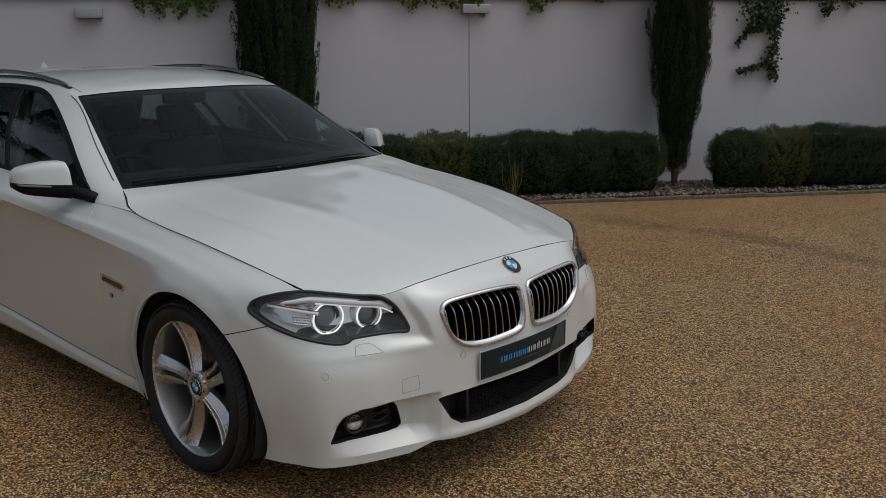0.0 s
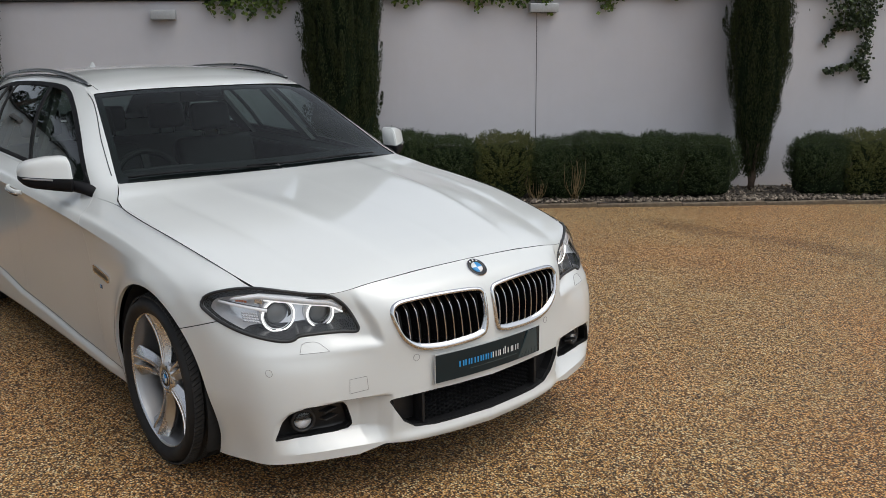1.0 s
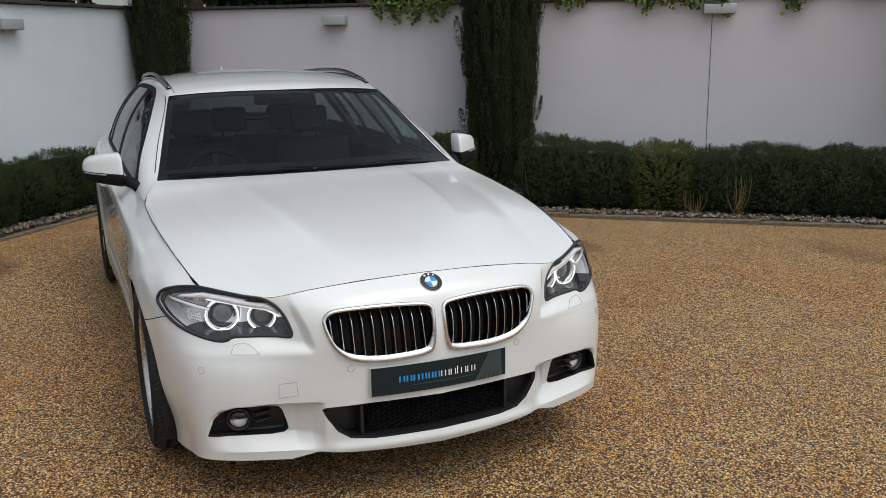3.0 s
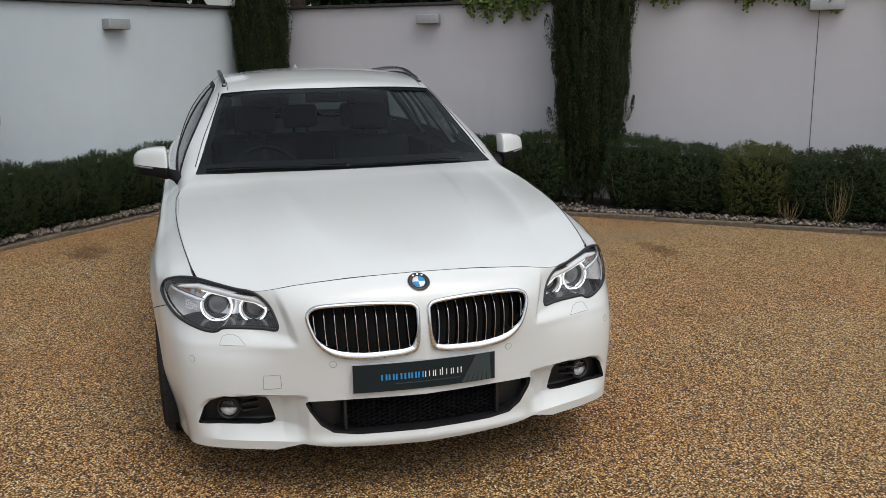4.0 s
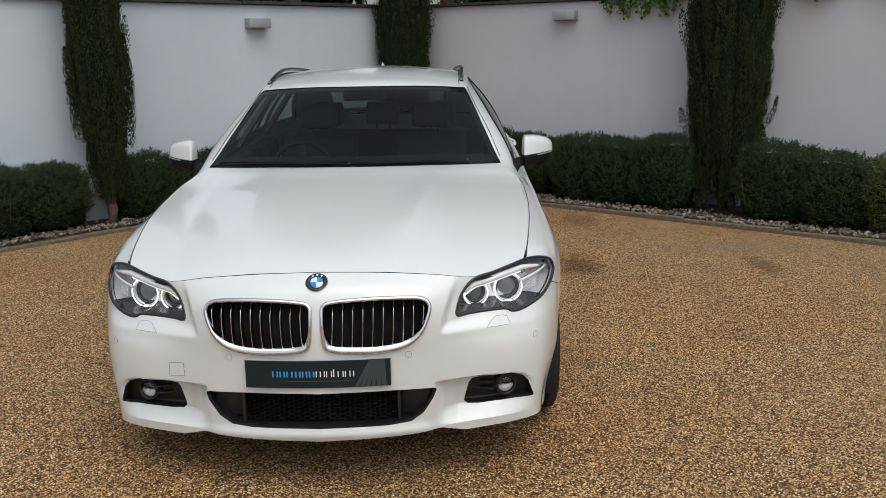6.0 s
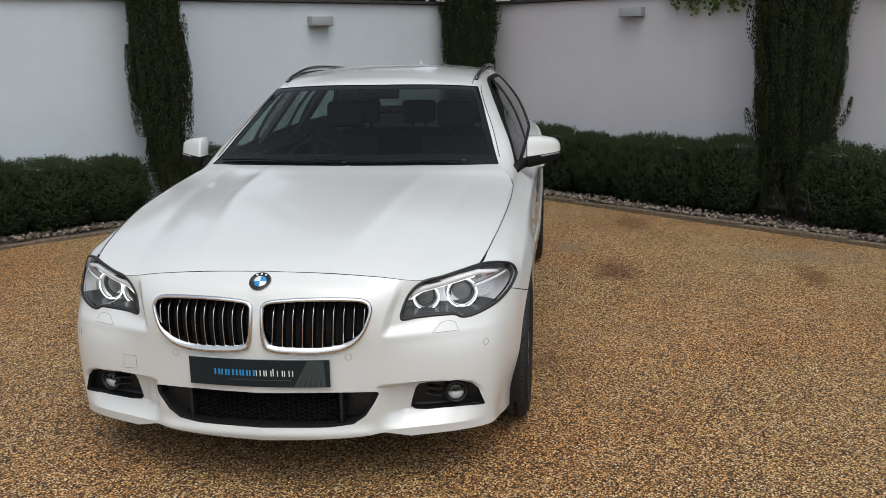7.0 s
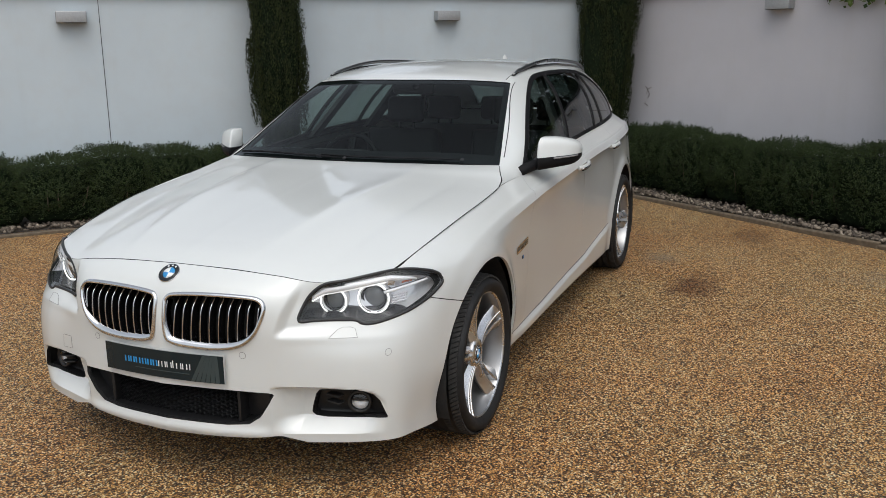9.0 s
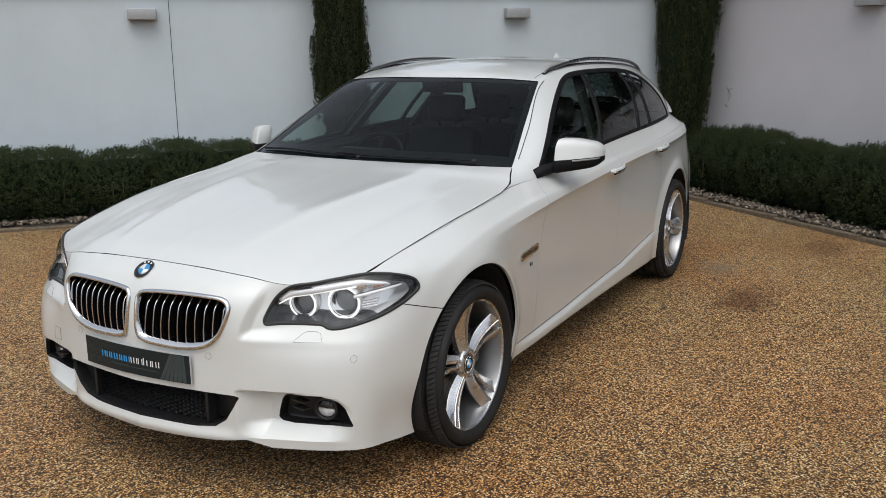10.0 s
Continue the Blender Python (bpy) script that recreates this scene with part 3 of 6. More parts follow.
def build_body(car):
    lower = cut(FLANK, out_of(arch(FRONT_ARCH)), out_of(arch(REAR_ARCH)))
    nose = cut(lower, grow(bumper_field, -G), out_of(HEADLAMP, .003), out_of(KIDNEY), out_of(INTAKE), out_of(FOG), apron)
    b = obj("front_bumper", *both(flange(nose, .014)), PAINT, car)

    def cover(name, outline, sgn):
        """A flush cover in the bumper with a hairline gap round it."""
        flip = (lambda q: q) if sgn > 0 else mirrored
        c = outline.mean(0)
        n = len(outline)
        v = [(float(nose_x(c[0], c[1])[0]) + .0008, *c)] + [(float(nose_x(*p)[0]) + .0008, *p) for p in outline]
        lid = obj(name, *flip((np.array(v), [(0, 1 + i, 1 + (i + 1) % n) for i in range(n)])), PAINT, b)
        o = np.array(v[1:])
        obj("hairline", *flip(tube(o, .0007, 5, True)), HAIR, b)

    for sgn in (1, -1):
        for c in SENSORS:
            a = np.linspace(0, 2 * math.pi, 25)[:-1]
            cover("parking_sensor", np.stack([c[0] + .0118 * np.cos(a) * (1 if c[0] < .5 else .72), c[1] + .0118 * np.sin(a)], -1), sgn)
        cover("washer_cover", dense(WASHER.outline), sgn)
    cover("towing_eye_cover", dense(TOW.outline), -1)
    inner = cut(FLANK, out_of(KIDNEY, -.004), out_of(INTAKE, -.004), out_of(FOG, -.004), out_of(HEADLAMP, -.01), out_of(arch(FRONT_ARCH), .004), out_of(arch(REAR_ARCH), .004), lambda V: V[:, 2] - .185)
    N = normals(*inner)
    for nm, mt, s in (("inner_shell", VOID, 1), ("door_jamb", PAINT, -1)):
        half = clip(inner[0] - N * .0135, inner[1], s * (inner[0][:, 0] + .30))
        obj(nm, *both(half), mt, car)
    body = cut(lower, out_of(bumper_field, G), out_of(HEADLAMP, .003))
    skirt = cut(body, sill_field, lambda V: -.36 - V[:, 0], lambda V: V[:, 0] + 2.60)
    upper = cut(body, lambda V: np.where((V[:, 0] < -.36) & (V[:, 0] > -2.60), -sill_field(V) - .0016, 1))
    fender = cut(upper, grow(out_of(DOOR_1), -GD))
    door_f = cut(upper, grow(DOOR_1, -GD), grow(out_of(DOOR_2), -GD))
    door_r = cut(upper, grow(DOOR_2, -GD), grow(out_of(DOOR_3), -GD))
    quarter = cut(upper, grow(DOOR_3, -GD), grow(out_of(tail_field), -G))
    tail = cut(upper, grow(tail_field, -G))
    doors = {}
    for sgn in (1, -1):
        flip = (lambda q: q) if sgn > 0 else mirrored
        for name, q in (("front_wing", fender), ("front_door", door_f), ("rear_door", door_r), ("rear_quarter", quarter)):
            q = flange(q, .012)
            doors[name, sgn] = obj(name, *flip((q[0], list(q[1]))), PAINT, car)
        q = flange(skirt, .012)
        obj("side_skirt", *flip((q[0], list(q[1]))), PAINT, car)
    obj("tail_panel", *both(flange(tail, .012)), PAINT, car)
    return b, doors


# ---- bonnet ----
_rear_corner = np.array((-.712, .757, .993))


def bonnet_grid(n=110, m=56):
    """A patch between nose edge, side edges and screen base, with its pressed creases."""
    s = np.linspace(0, 1, n)
    a = np.linspace(0, 1, m)
    nose_edge = LINES[0](np.interp(a, [0, 1], [0, KNOT_U[5]]))
    side_ctrl = np.array([(.505, .765, .774), (.40, .787, .800), (.27, .805, .828), (0, .832, .876), (-.30, .842, .911), (-.46, .838, .931), (-.56, .818, .951), (-.625, .788, .972), tuple(_rear_corner)])
    run = np.r_[0, np.cumsum(np.linalg.norm(np.diff(side_ctrl, axis=0), axis=1))]
    side_edge = spline(run / run[-1], side_ctrl)(s)
    yb = a * .757
    back_edge = np.stack([-.600 - .195 * yb**2, yb, .9985 - .0095 * (a**2)], -1)
    xm = .735 + (-.600 - .735) * s
    mid = np.stack([xm, 0 * s, spline([-.62, -.5, -.2, .1, .4, .55, .66, .735], [1.000, .985, .953, .919, .875, .847, .820, .790])(xm)], -1)
    A, S = a[None, :, None], s[:, None, None]
    ruled_a = mid[:, None] * (1 - A) + side_edge[:, None] * A
    ruled_s = nose_edge[None] * (1 - S) + back_edge[None] * S
    corner = (1 - A) * (1 - S) * mid[0] + A * (1 - S) * nose_edge[-1] + (1 - A) * S * mid[-1] + A * S * back_edge[-1]
    P = ruled_a + ruled_s - corner
    # crown between the edges, fading to nothing on all four
    P[..., 2] += (.034 * np.sin(np.pi * A[..., 0]) ** 1.0 * A[..., 0] ** .4 * np.sin(np.pi * np.clip(S[..., 0], 0, 1)) ** .7)
    # two pressed creases a side
    for a0, a1, k, w in ((.31, .52, .0085, .07), (.62, .80, -.0045, .06)):
        line = a0 + (a1 - a0) * S[..., 0]
        d = A[..., 0] - line
        fade = np.sin(np.pi * np.clip(S[..., 0] * .96 + .02, 0, 1)) ** .8
        P[..., 2] += k * fade * np.where(d < 0, np.exp(-(d / w) ** 2 * .6), np.exp(-d / (w * .45)))
    return P


def build_bonnet(car):
    P = bonnet_grid()
    n, m, _ = P.shape
    P[:, 0, 1] = 0
    V, F = P.reshape(-1, 3).copy(), grid_faces(n, m)
    f = F[len(F) // 2]
    if np.cross(V[f[1]] - V[f[0]], V[f[2]] - V[f[0]])[2] < 0:
        F = [g[::-1] for g in F]
    # leave the shut line
    d_front = np.linalg.norm(P - P[0][None], axis=-1)
    d_side = np.linalg.norm(P - P[:, -1][:, None], axis=-1)
    s = (np.minimum(d_front, d_side) - np.interp(np.arange(n), [0, n * .8, n - 1], [.0036, .0036, .0012])[:, None]).ravel()
    V, F = clip(V, F, s)
    hood = obj("bonnet", *both(flange((V, F), .014)), PAINT, car, "white bonnet with pressed creases, shut")
    V = P.reshape(-1, 3).copy()
    V[:, 2] -= .016
    # a dark bar along the edge draws the shade of the shut line
    edge = P[:, -1] + np.array((0, .0012, .0008))
    for sgn in (1, -1):
        obj("shut_line", *(lambda q: q if sgn > 0 else mirrored(q))(tube(edge[4:-18], .0015, 6)), SEAMCOL, car)
    obj("bonnet_underside", *both((V, grid_faces(n, m))), VOID, car)
    return hood


# ---- cabin ----
ZC = spline([-3.9, -3.8, -3.62, -3.4, -3.1, -2.6, -2.1, -1.75, -1.5, -1.36, -1.30, -1.0, -.60, -.45], [1.03, 1.16, 1.30, 1.385, 1.432, 1.459, 1.466, 1.452, 1.420, 1.392, 1.370, 1.215, 1.000, .925])
YP = spline([-3.9, -3.6, -3.3, -2.6, -2.0, -1.5, -1.395, -1.0, -.716, -.45], [.42, .50, .540, .582, .595, .587, .59, .685, .757, .83])
ZP = spline([-3.9, -3.6, -3.33, -3.1, -2.6, -2.1, -1.75, -1.5, -1.395, -1.0, -.716, -.45], [1.025, 1.22, 1.335, 1.375, 1.41, 1.42, 1.408, 1.378, 1.351, 1.145, .994, .93])
_b = NET[0][9:]
YB = spline(np.r_[_b[::-1, 0], -.40], np.r_[_b[::-1, 1], .838])
ZB = spline(np.r_[_b[::-1, 0], -.40], np.r_[_b[::-1, 2], .925])


def cabin(x, w):
    """Roof, screen and side glass: w 0 on the middle line, .6 on the cant rail, 1 on the belt line."""
    x, w = np.broadcast_arrays(np.asarray(x, float), np.asarray(w, float))
    a, b = np.clip(w / .6, 0, 1), np.clip((w - .6) / .4, 0, 1)
    yp, zp, zc, yb, zb = YP(x), ZP(x), ZC(x), YB(x), ZB(x)
    k = .032 * smooth01(-.55, -1.1, x)
    y = np.where(w < .6, yp * a, yp + (yb - yp) * b + k * np.sin(np.pi * b))
    z = np.where(w < .6, zc + (zp - zc) * a**2.3, zp + (zb - zp) * b + .6 * k * np.sin(np.pi * b))
    return np.stack([x, y, z], -1)


def screen_field(V):
    """Positive on the windscreen."""
    y2 = V[:, 1] ** 2
    head = V[:, 0] - (-1.300 - .27 * y2)
    foot = (-.602 - .195 * y2) - V[:, 0]
    pillar = (np.interp(V[:, 0], [-1.45, -1.395, -1.0, -.716, -.6], [.575, .588, .683, .754, .784]) - V[:, 1]) * .95
    return np.minimum(np.minimum(head, foot), pillar)


DLO = side_shape([(-.790, .936), (-.86, .985), (-1.02, 1.085), (-1.30, 1.232), (-1.52, 1.330), (-1.66, 1.372), (-1.80, 1.390), (-2.06, 1.397), (-2.45, 1.392), (-2.75, 1.375), (-2.95, 1.34), (-3.10, 1.265), (-3.24, 1.14), (-3.30, 1.065), (-3.27, 1.042), (-3.0, 1.040), (-2.6, 1.033), (-2.22, 1.025), (-1.64, 1.005), (-1.2, .975), (-.95, .951)], 4)


def pane(x_top_a, x_bot_a, x_top_b, x_bot_b):
    """Positive between two slanted pillar lines, front one first."""
    def field(V):
        t = (V[:, 2] - 1.0) / .385
        return np.minimum(x_bot_a + (x_top_a - x_bot_a) * t - V[:, 0], V[:, 0] - x_bot_b - (x_top_b - x_bot_b) * t)
    return field


PANES = [pane(2, 2, -1.885, -1.615), pane(-1.925, -1.655, -2.545, -2.285), pane(-2.575, -2.325, -2.70, -2.555), pane(-2.735, -2.60, -5, -5)]


def build_cabin(car, doors):
    xs = np.concatenate([np.linspace(-.42, -1.6, 120)[:-1], np.linspace(-1.6, -3.875, 150)])
    ws = np.concatenate([np.linspace(0, .54, 40)[:-1], np.linspace(.54, .66, 16)[:-1], np.linspace(.66, 1, 36)])
    X, Wg = np.meshgrid(xs, ws, indexing="ij")
    P = cabin(X, Wg)
    # round the cant rail
    Q = P.copy()
    for _ in range(3):
        Q[:, 1:-1] = .5 * Q[:, 1:-1] + .25 * (Q[:, :-2] + Q[:, 2:])
    k = np.exp(-(((Wg - .6) / .05) ** 2))[..., None]
    P = P * (1 - k) + Q * k
    P[:, 0, 1] = 0
    P[:, -1] = np.stack([xs, YB(xs), ZB(xs)], -1)
    shell = facing_out((P.reshape(-1, 3), grid_faces(len(xs), len(ws))))
    # only what stands above the bonnet and behind its rear edge
    clear = lambda V: np.minimum(np.interp(V[:, 1], [0, .757, .79, .82, .838, .9], [-.600, -.712, -.63, -.565, -.47, -.42]) - V[:, 0], 10)
    rear_glass = lambda V: np.minimum(np.minimum(-3.30 - V[:, 0], .47 - V[:, 1]), np.minimum(V[:, 2] - 1.09, 1.345 - V[:, 2]))
    top = cut(shell, clear, out_of(screen_field), out_of(DLO), out_of(rear_glass))
    rail_line = lambda V: np.where(V[:, 0] < -1.42, V[:, 1] - YP(V[:, 0]) + .035, 1)
    roof = cut(top, lambda V: np.minimum(-1.2 - V[:, 0], V[:, 2] - 1.2), out_of(rail_line, G))
    side_frame = cut(top, lambda V: np.where((V[:, 0] < -1.2) & (V[:, 2] > 1.2), rail_line(V) - G, 1))
    obj("roof_panel", *both(flange(roof, .02)), PAINT, car, "white roof panel")
    for sgn in (1, -1):
        flip = (lambda q: q) if sgn > 0 else mirrored
        fr = obj("pillar_frame", *flip(flange(side_frame, .03)), PAINT, car)
        # ditch line down the screen pillar
        t = np.linspace(0, 1, 30)
        px = -1.43 + (-.79 + 1.43) * t
        q = cabin(px, .614 + .024 * t) + np.array((0, .001, .001))
        obj("pillar_joint", *flip(tube(q, .0022, 6)), BLACK, fr)
        # black window surround, then the panes
        band = cut(shell, DLO)
        glassy = grow(DLO, -.020)
        rest = cut(band, lambda V: -np.max([np.minimum(glassy(V), p(V)) for p in PANES], axis=0))
        obj("window_surround", *flip(flange(rest, .012)), PRINT, car)
        for i, p in enumerate(PANES):
            g = cut(band, glassy, p)
            N = normals(*g)
            host = doors["front_door" if i == 0 else "rear_door" if i < 3 else "rear_quarter", sgn]
            w = obj("side_window", *flip((g[0] - N * .004, g[1])), GLASS_FRONT if i == 0 else GLASS_SIDE, host)
    ws_ = cut(shell, screen_field)
    N = normals(*ws_)
    shield = obj("windscreen", *both((ws_[0] - N * .003, ws_[1])), GLASS_WS, car, "tinted windscreen with dark printed border")
    
    border = cut(shell, screen_field, lambda V: np.maximum(.030 - screen_field(V), np.maximum((V[:, 0] + .69 + .195 * V[:, 1] ** 2), -(V[:, 0] + 1.262 + .27 * V[:, 1] ** 2))))
    N = normals(*border)
    obj("screen_border", *both((border[0] - N * .0055, border[1])), PRINT, car)
    rg = cut(shell, rear_glass)
    obj("rear_window", *both(rg), GLASS_REAR, car)
    # cowl under the screen's foot
    y = np.linspace(-.74, .74, 40)
    x = -.590 - .195 * y**2
    v = np.concatenate([np.stack([x + .03, y, 0 * y + .968], -1), np.stack([x - .05, y, .985 - .01 * (y / .74) ** 2], -1)])
    obj("cowl", v, [(i, i + 1, i + 41, i + 40) for i in range(39)], BLACK, car)
    # roof rails
    for sgn in (1, -1):
        t = np.linspace(0, 1, 60)
        px = -1.50 + (-3.42 + 1.50) * t
        base = np.stack([px, (YP(px) - .018), ZP(px) + .012], -1)
        lift = .021 * smooth01(0, .34, t) * smooth01(0, .14, 1 - t)
        base[:, 2] += lift
        base[:, 1] *= sgn
        rail = obj("roof_rail", *tube(base, .0125 * (.45 + .55 * smooth01(0, .05, np.minimum(t, 1 - t))), 12, flat=.8), RAIL, car, "dark satin metal roof rail")
        low = base.copy()
        low[:, 2] -= lift + .004
        obj("rail_foot", *tube(low, .012, 8, flat=.5), GLOSSBLACK, rail)
    return shell

# ---- car: fittings ----


def disc(c, r, n=32, axis=(1, 0, 0), r0=0.0, thick=0.004, a0=0.0, a1=2 * math.pi):
    """A flat disc, ring or sector with thickness, facing along axis."""
    ax = Vector(axis).normalized()
    q = Vector((0, 0, 1)).cross(ax).normalized() if abs(ax.z) < .95 else Vector((0, 1, 0))
    w = ax.cross(q)
    full = a1 - a0 > 2 * math.pi - 1e-6
    k = n if full else n + 1
    v, f = [], []
    for i in range(k):
        a = a0 + (a1 - a0) * i / n
        d = math.cos(a) * q + math.sin(a) * w
        for rr, h in ((r0, 0), (r0, thick), (r, thick), (r, 0)):
            v.append(tuple(Vector(c) + d * rr + ax * h))
    for i in range(n):
        j = (i + 1) % k
        for s in range(4):
            t = (s + 1) % 4
            f.append((4 * i + s, 4 * i + t, 4 * j + t, 4 * j + s))
    if not full:
        f += [(0, 1, 2, 3), tuple(4 * (k - 1) + s for s in (3, 2, 1, 0))]
    return v, f


def dome(c, r, axis, n=20, m=8, flat=.6):
    """A shallow lens."""
    ax = Vector(axis).normalized()
    q = Vector((0, 0, 1)).cross(ax).normalized()
    w = ax.cross(q)
    v, f = [tuple(Vector(c) + ax * r * flat)], []
    for i in range(1, m + 1):
        t = i / m * math.pi / 2
        for k in range(n):
            a = 2 * math.pi * k / n
            v.append(tuple(Vector(c) + r * math.sin(t) * (math.cos(a) * q + math.sin(a) * w) + ax * r * flat * math.cos(t)))
    for k in range(n):
        f.append((0, 1 + k, 1 + (k + 1) % n))
    for i in range(m - 1):
        for k in range(n):
            a, b = 1 + i * n + k, 1 + i * n + (k + 1) % n
            f.append((a, a + n, b + n, b))
    return v, f


def torus(c, r, t, axis, n=48, m=8):
    ax = Vector(axis).normalized()
    q = Vector((0, 0, 1)).cross(ax).normalized()
    w = ax.cross(q)
    v, f = [], []
    for i in range(n):
        a = 2 * math.pi * i / n
        d = math.cos(a) * q + math.sin(a) * w
        for k in range(m):
            b = 2 * math.pi * k / m
            v.append(tuple(Vector(c) + d * (r + t * math.cos(b)) + ax * t * math.sin(b)))
    for i in range(n):
        j = (i + 1) % n
        for k in range(m):
            l = (k + 1) % m
            f.append((i * m + k, j * m + k, j * m + l, i * m + l))
    return v, f


def flipped(vf, sgn):
    v, f = vf
    v = np.array(v, float)
    return (v, f) if sgn > 0 else mirrored((v, f))


RING_IN, RING_OUT = (.612, .578, .668), (.545, .704, .671)


def headlamp(car, sgn):
    lens = cut(FLANK, HEADLAMP)
    N = normals(*lens)
    cover = (lens[0] + N * .001, lens[1])
    lamp = obj("headlamp", *flipped(cover, sgn), GLASS_LAMP, car, "clear headlamp with two lit rings")
    lamp.visible_shadow = False
    # black seal round the glass
    edge = HEADLAMP.outline
    loop = np.stack([nose_x(edge[:, 0], edge[:, 1]) - .002, edge[:, 0], edge[:, 1]], -1)
    obj("seal", *flipped(tube(loop, .0062, 8, True), sgn), BLACK, lamp)
    # bowl behind the glass
    V, F = lens
    back = V - N * .004
    d = np.clip(HEADLAMP(V) / .013, 0, 1)[:, None]
    back = back - d * np.array((.085, .040, 0.0))
    low = lambda P: np.maximum(.530 - P[:, 1], .640 + .10 * np.clip(.70 - P[:, 1], 0, 1) - P[:, 2])
    obj("housing", *flipped(clip(back, F, -low(V)), sgn), LAMPSILVER, lamp, "bright lamp housing")
    obj("lower_bezel", *flipped(clip(back, F, low(V)), sgn), SMOKE, lamp, "smoked lower bezel")
    axis = (.97, .25, -.02)
    for c, r in ((RING_IN, .047), (RING_OUT, .056)):
        cc, ax = Vector(c) - Vector(axis) * .02, Vector(axis)
        obj("projector_bezel", *flipped(disc(cc - ax * .034, r + .0045, 40, axis, r * .90, .038), sgn), LAMPSILVER, lamp)
        obj("light_ring", *flipped(torus(cc + ax * .016, r, .0028, axis), sgn), RING, lamp)
        obj("ring_edge", *flipped(torus(cc + ax * .010, r - .0065, .0016, axis), sgn), BROW, lamp)
        # a short glowing arc added for the flare at the ring's bottom
        obj("ring_foot", *flipped(disc(cc + ax * .014, r + .0035, 12, axis, r - .006, .006, math.pi * 1.5 - .18, math.pi * 1.5 + .18), sgn), RING, lamp)
        obj("projector_cup", *flipped(disc(cc - ax * .022, r - .006, 36, axis, r * .70, .020), sgn), SMOKE, lamp)
        obj("projector_lens", *flipped(dome(cc - ax * .018, r * .74, axis, 28, 10, .55), sgn), LENS, lamp)
    # bright brow along the top edge; a glow added on its lower side, no lamp
    t = np.linspace(0, 1, 30)
    by = .535 + (.838 - .535) * t
    bz = np.interp(by, [.53, .574, .64, .70, .765, .83, .86], [.699, .726, .736, .746, .755, .747, .734])
    q = np.stack([nose_x(by, bz) - .014, by - .004, bz - .009], -1)
    obj("brow", *flipped(tube(q, .0135 * (1 - .75 * t**4) * (.45 + .55 * np.clip(t / .15, 0, 1)), 10, flat=1.0), sgn), BROW, lamp)
    q2 = q + np.array((.005, 0, -.0125))
    obj("brow_edge_glow", *flipped(tube(q2[:22], .0028, 6), sgn), BROW_GLOW, lamp)
    # outer end: clear light bar, amber block above it, fluted reflector below
    t = np.linspace(0, 1, 14)
    by, bz = .752 + .112 * t, .697 + .030 * t
    bar = np.stack([nose_x(by, bz) - .020 - .012 * (1 - t), by - .006, bz], -1)
    obj("light_bar", *flipped(tube(bar, .0072 * (1 - .35 * t), 8, flat=.9), sgn), BROW, lamp)
    obj("bar_rim", *flipped(tube(bar + np.array((.003, 0, .0085)), .0014, 5), sgn), LAMPDARK, lamp)

    def fluted(name, y0, z0, ny, nz, step, back, mt):
        """A block of small raised cells that follows the lamp's sweep."""
        v, f = [], []
        for a in range(ny):
            for b in range(nz):
                y, z = y0 + a * step * .8, z0 + b * step + a * step * .12
                x = float(nose_x(y, z)[0]) - back
                k = len(v)
                h = step * .46
                for dx, dy, dz in ((0, -h * .8, -h), (-.007, h * .8, -h), (-.007, h * .8, h), (0, -h * .8, h)):
                    v.append((x + dx, y - .010 + dy, z + dz))
                v.append((x + .004, y - .010, z))
                f += [(k, k + 1, k + 4), (k + 1, k + 2, k + 4), (k + 2, k + 3, k + 4), (k + 3, k, k + 4)]
        obj(name, *flipped((v, f), sgn), mt, lamp, smooth=False)

    fluted("indicator_reflector", .786, .661, 6, 4, .0085, .030, LAMPSILVER)
    fluted("amber_reflector", .803, .726, 4, 1, .0085, .034, AMBER)
    part("chrome_step", bm_box((-.012, -.014, -.011), (.012, .014, .011), .003), CHROME, lamp, m=pose(float(nose_x(.772, .727)[0]) - .040, sgn * .755, .727, 0, 0, sgn * 40))
    return lamp


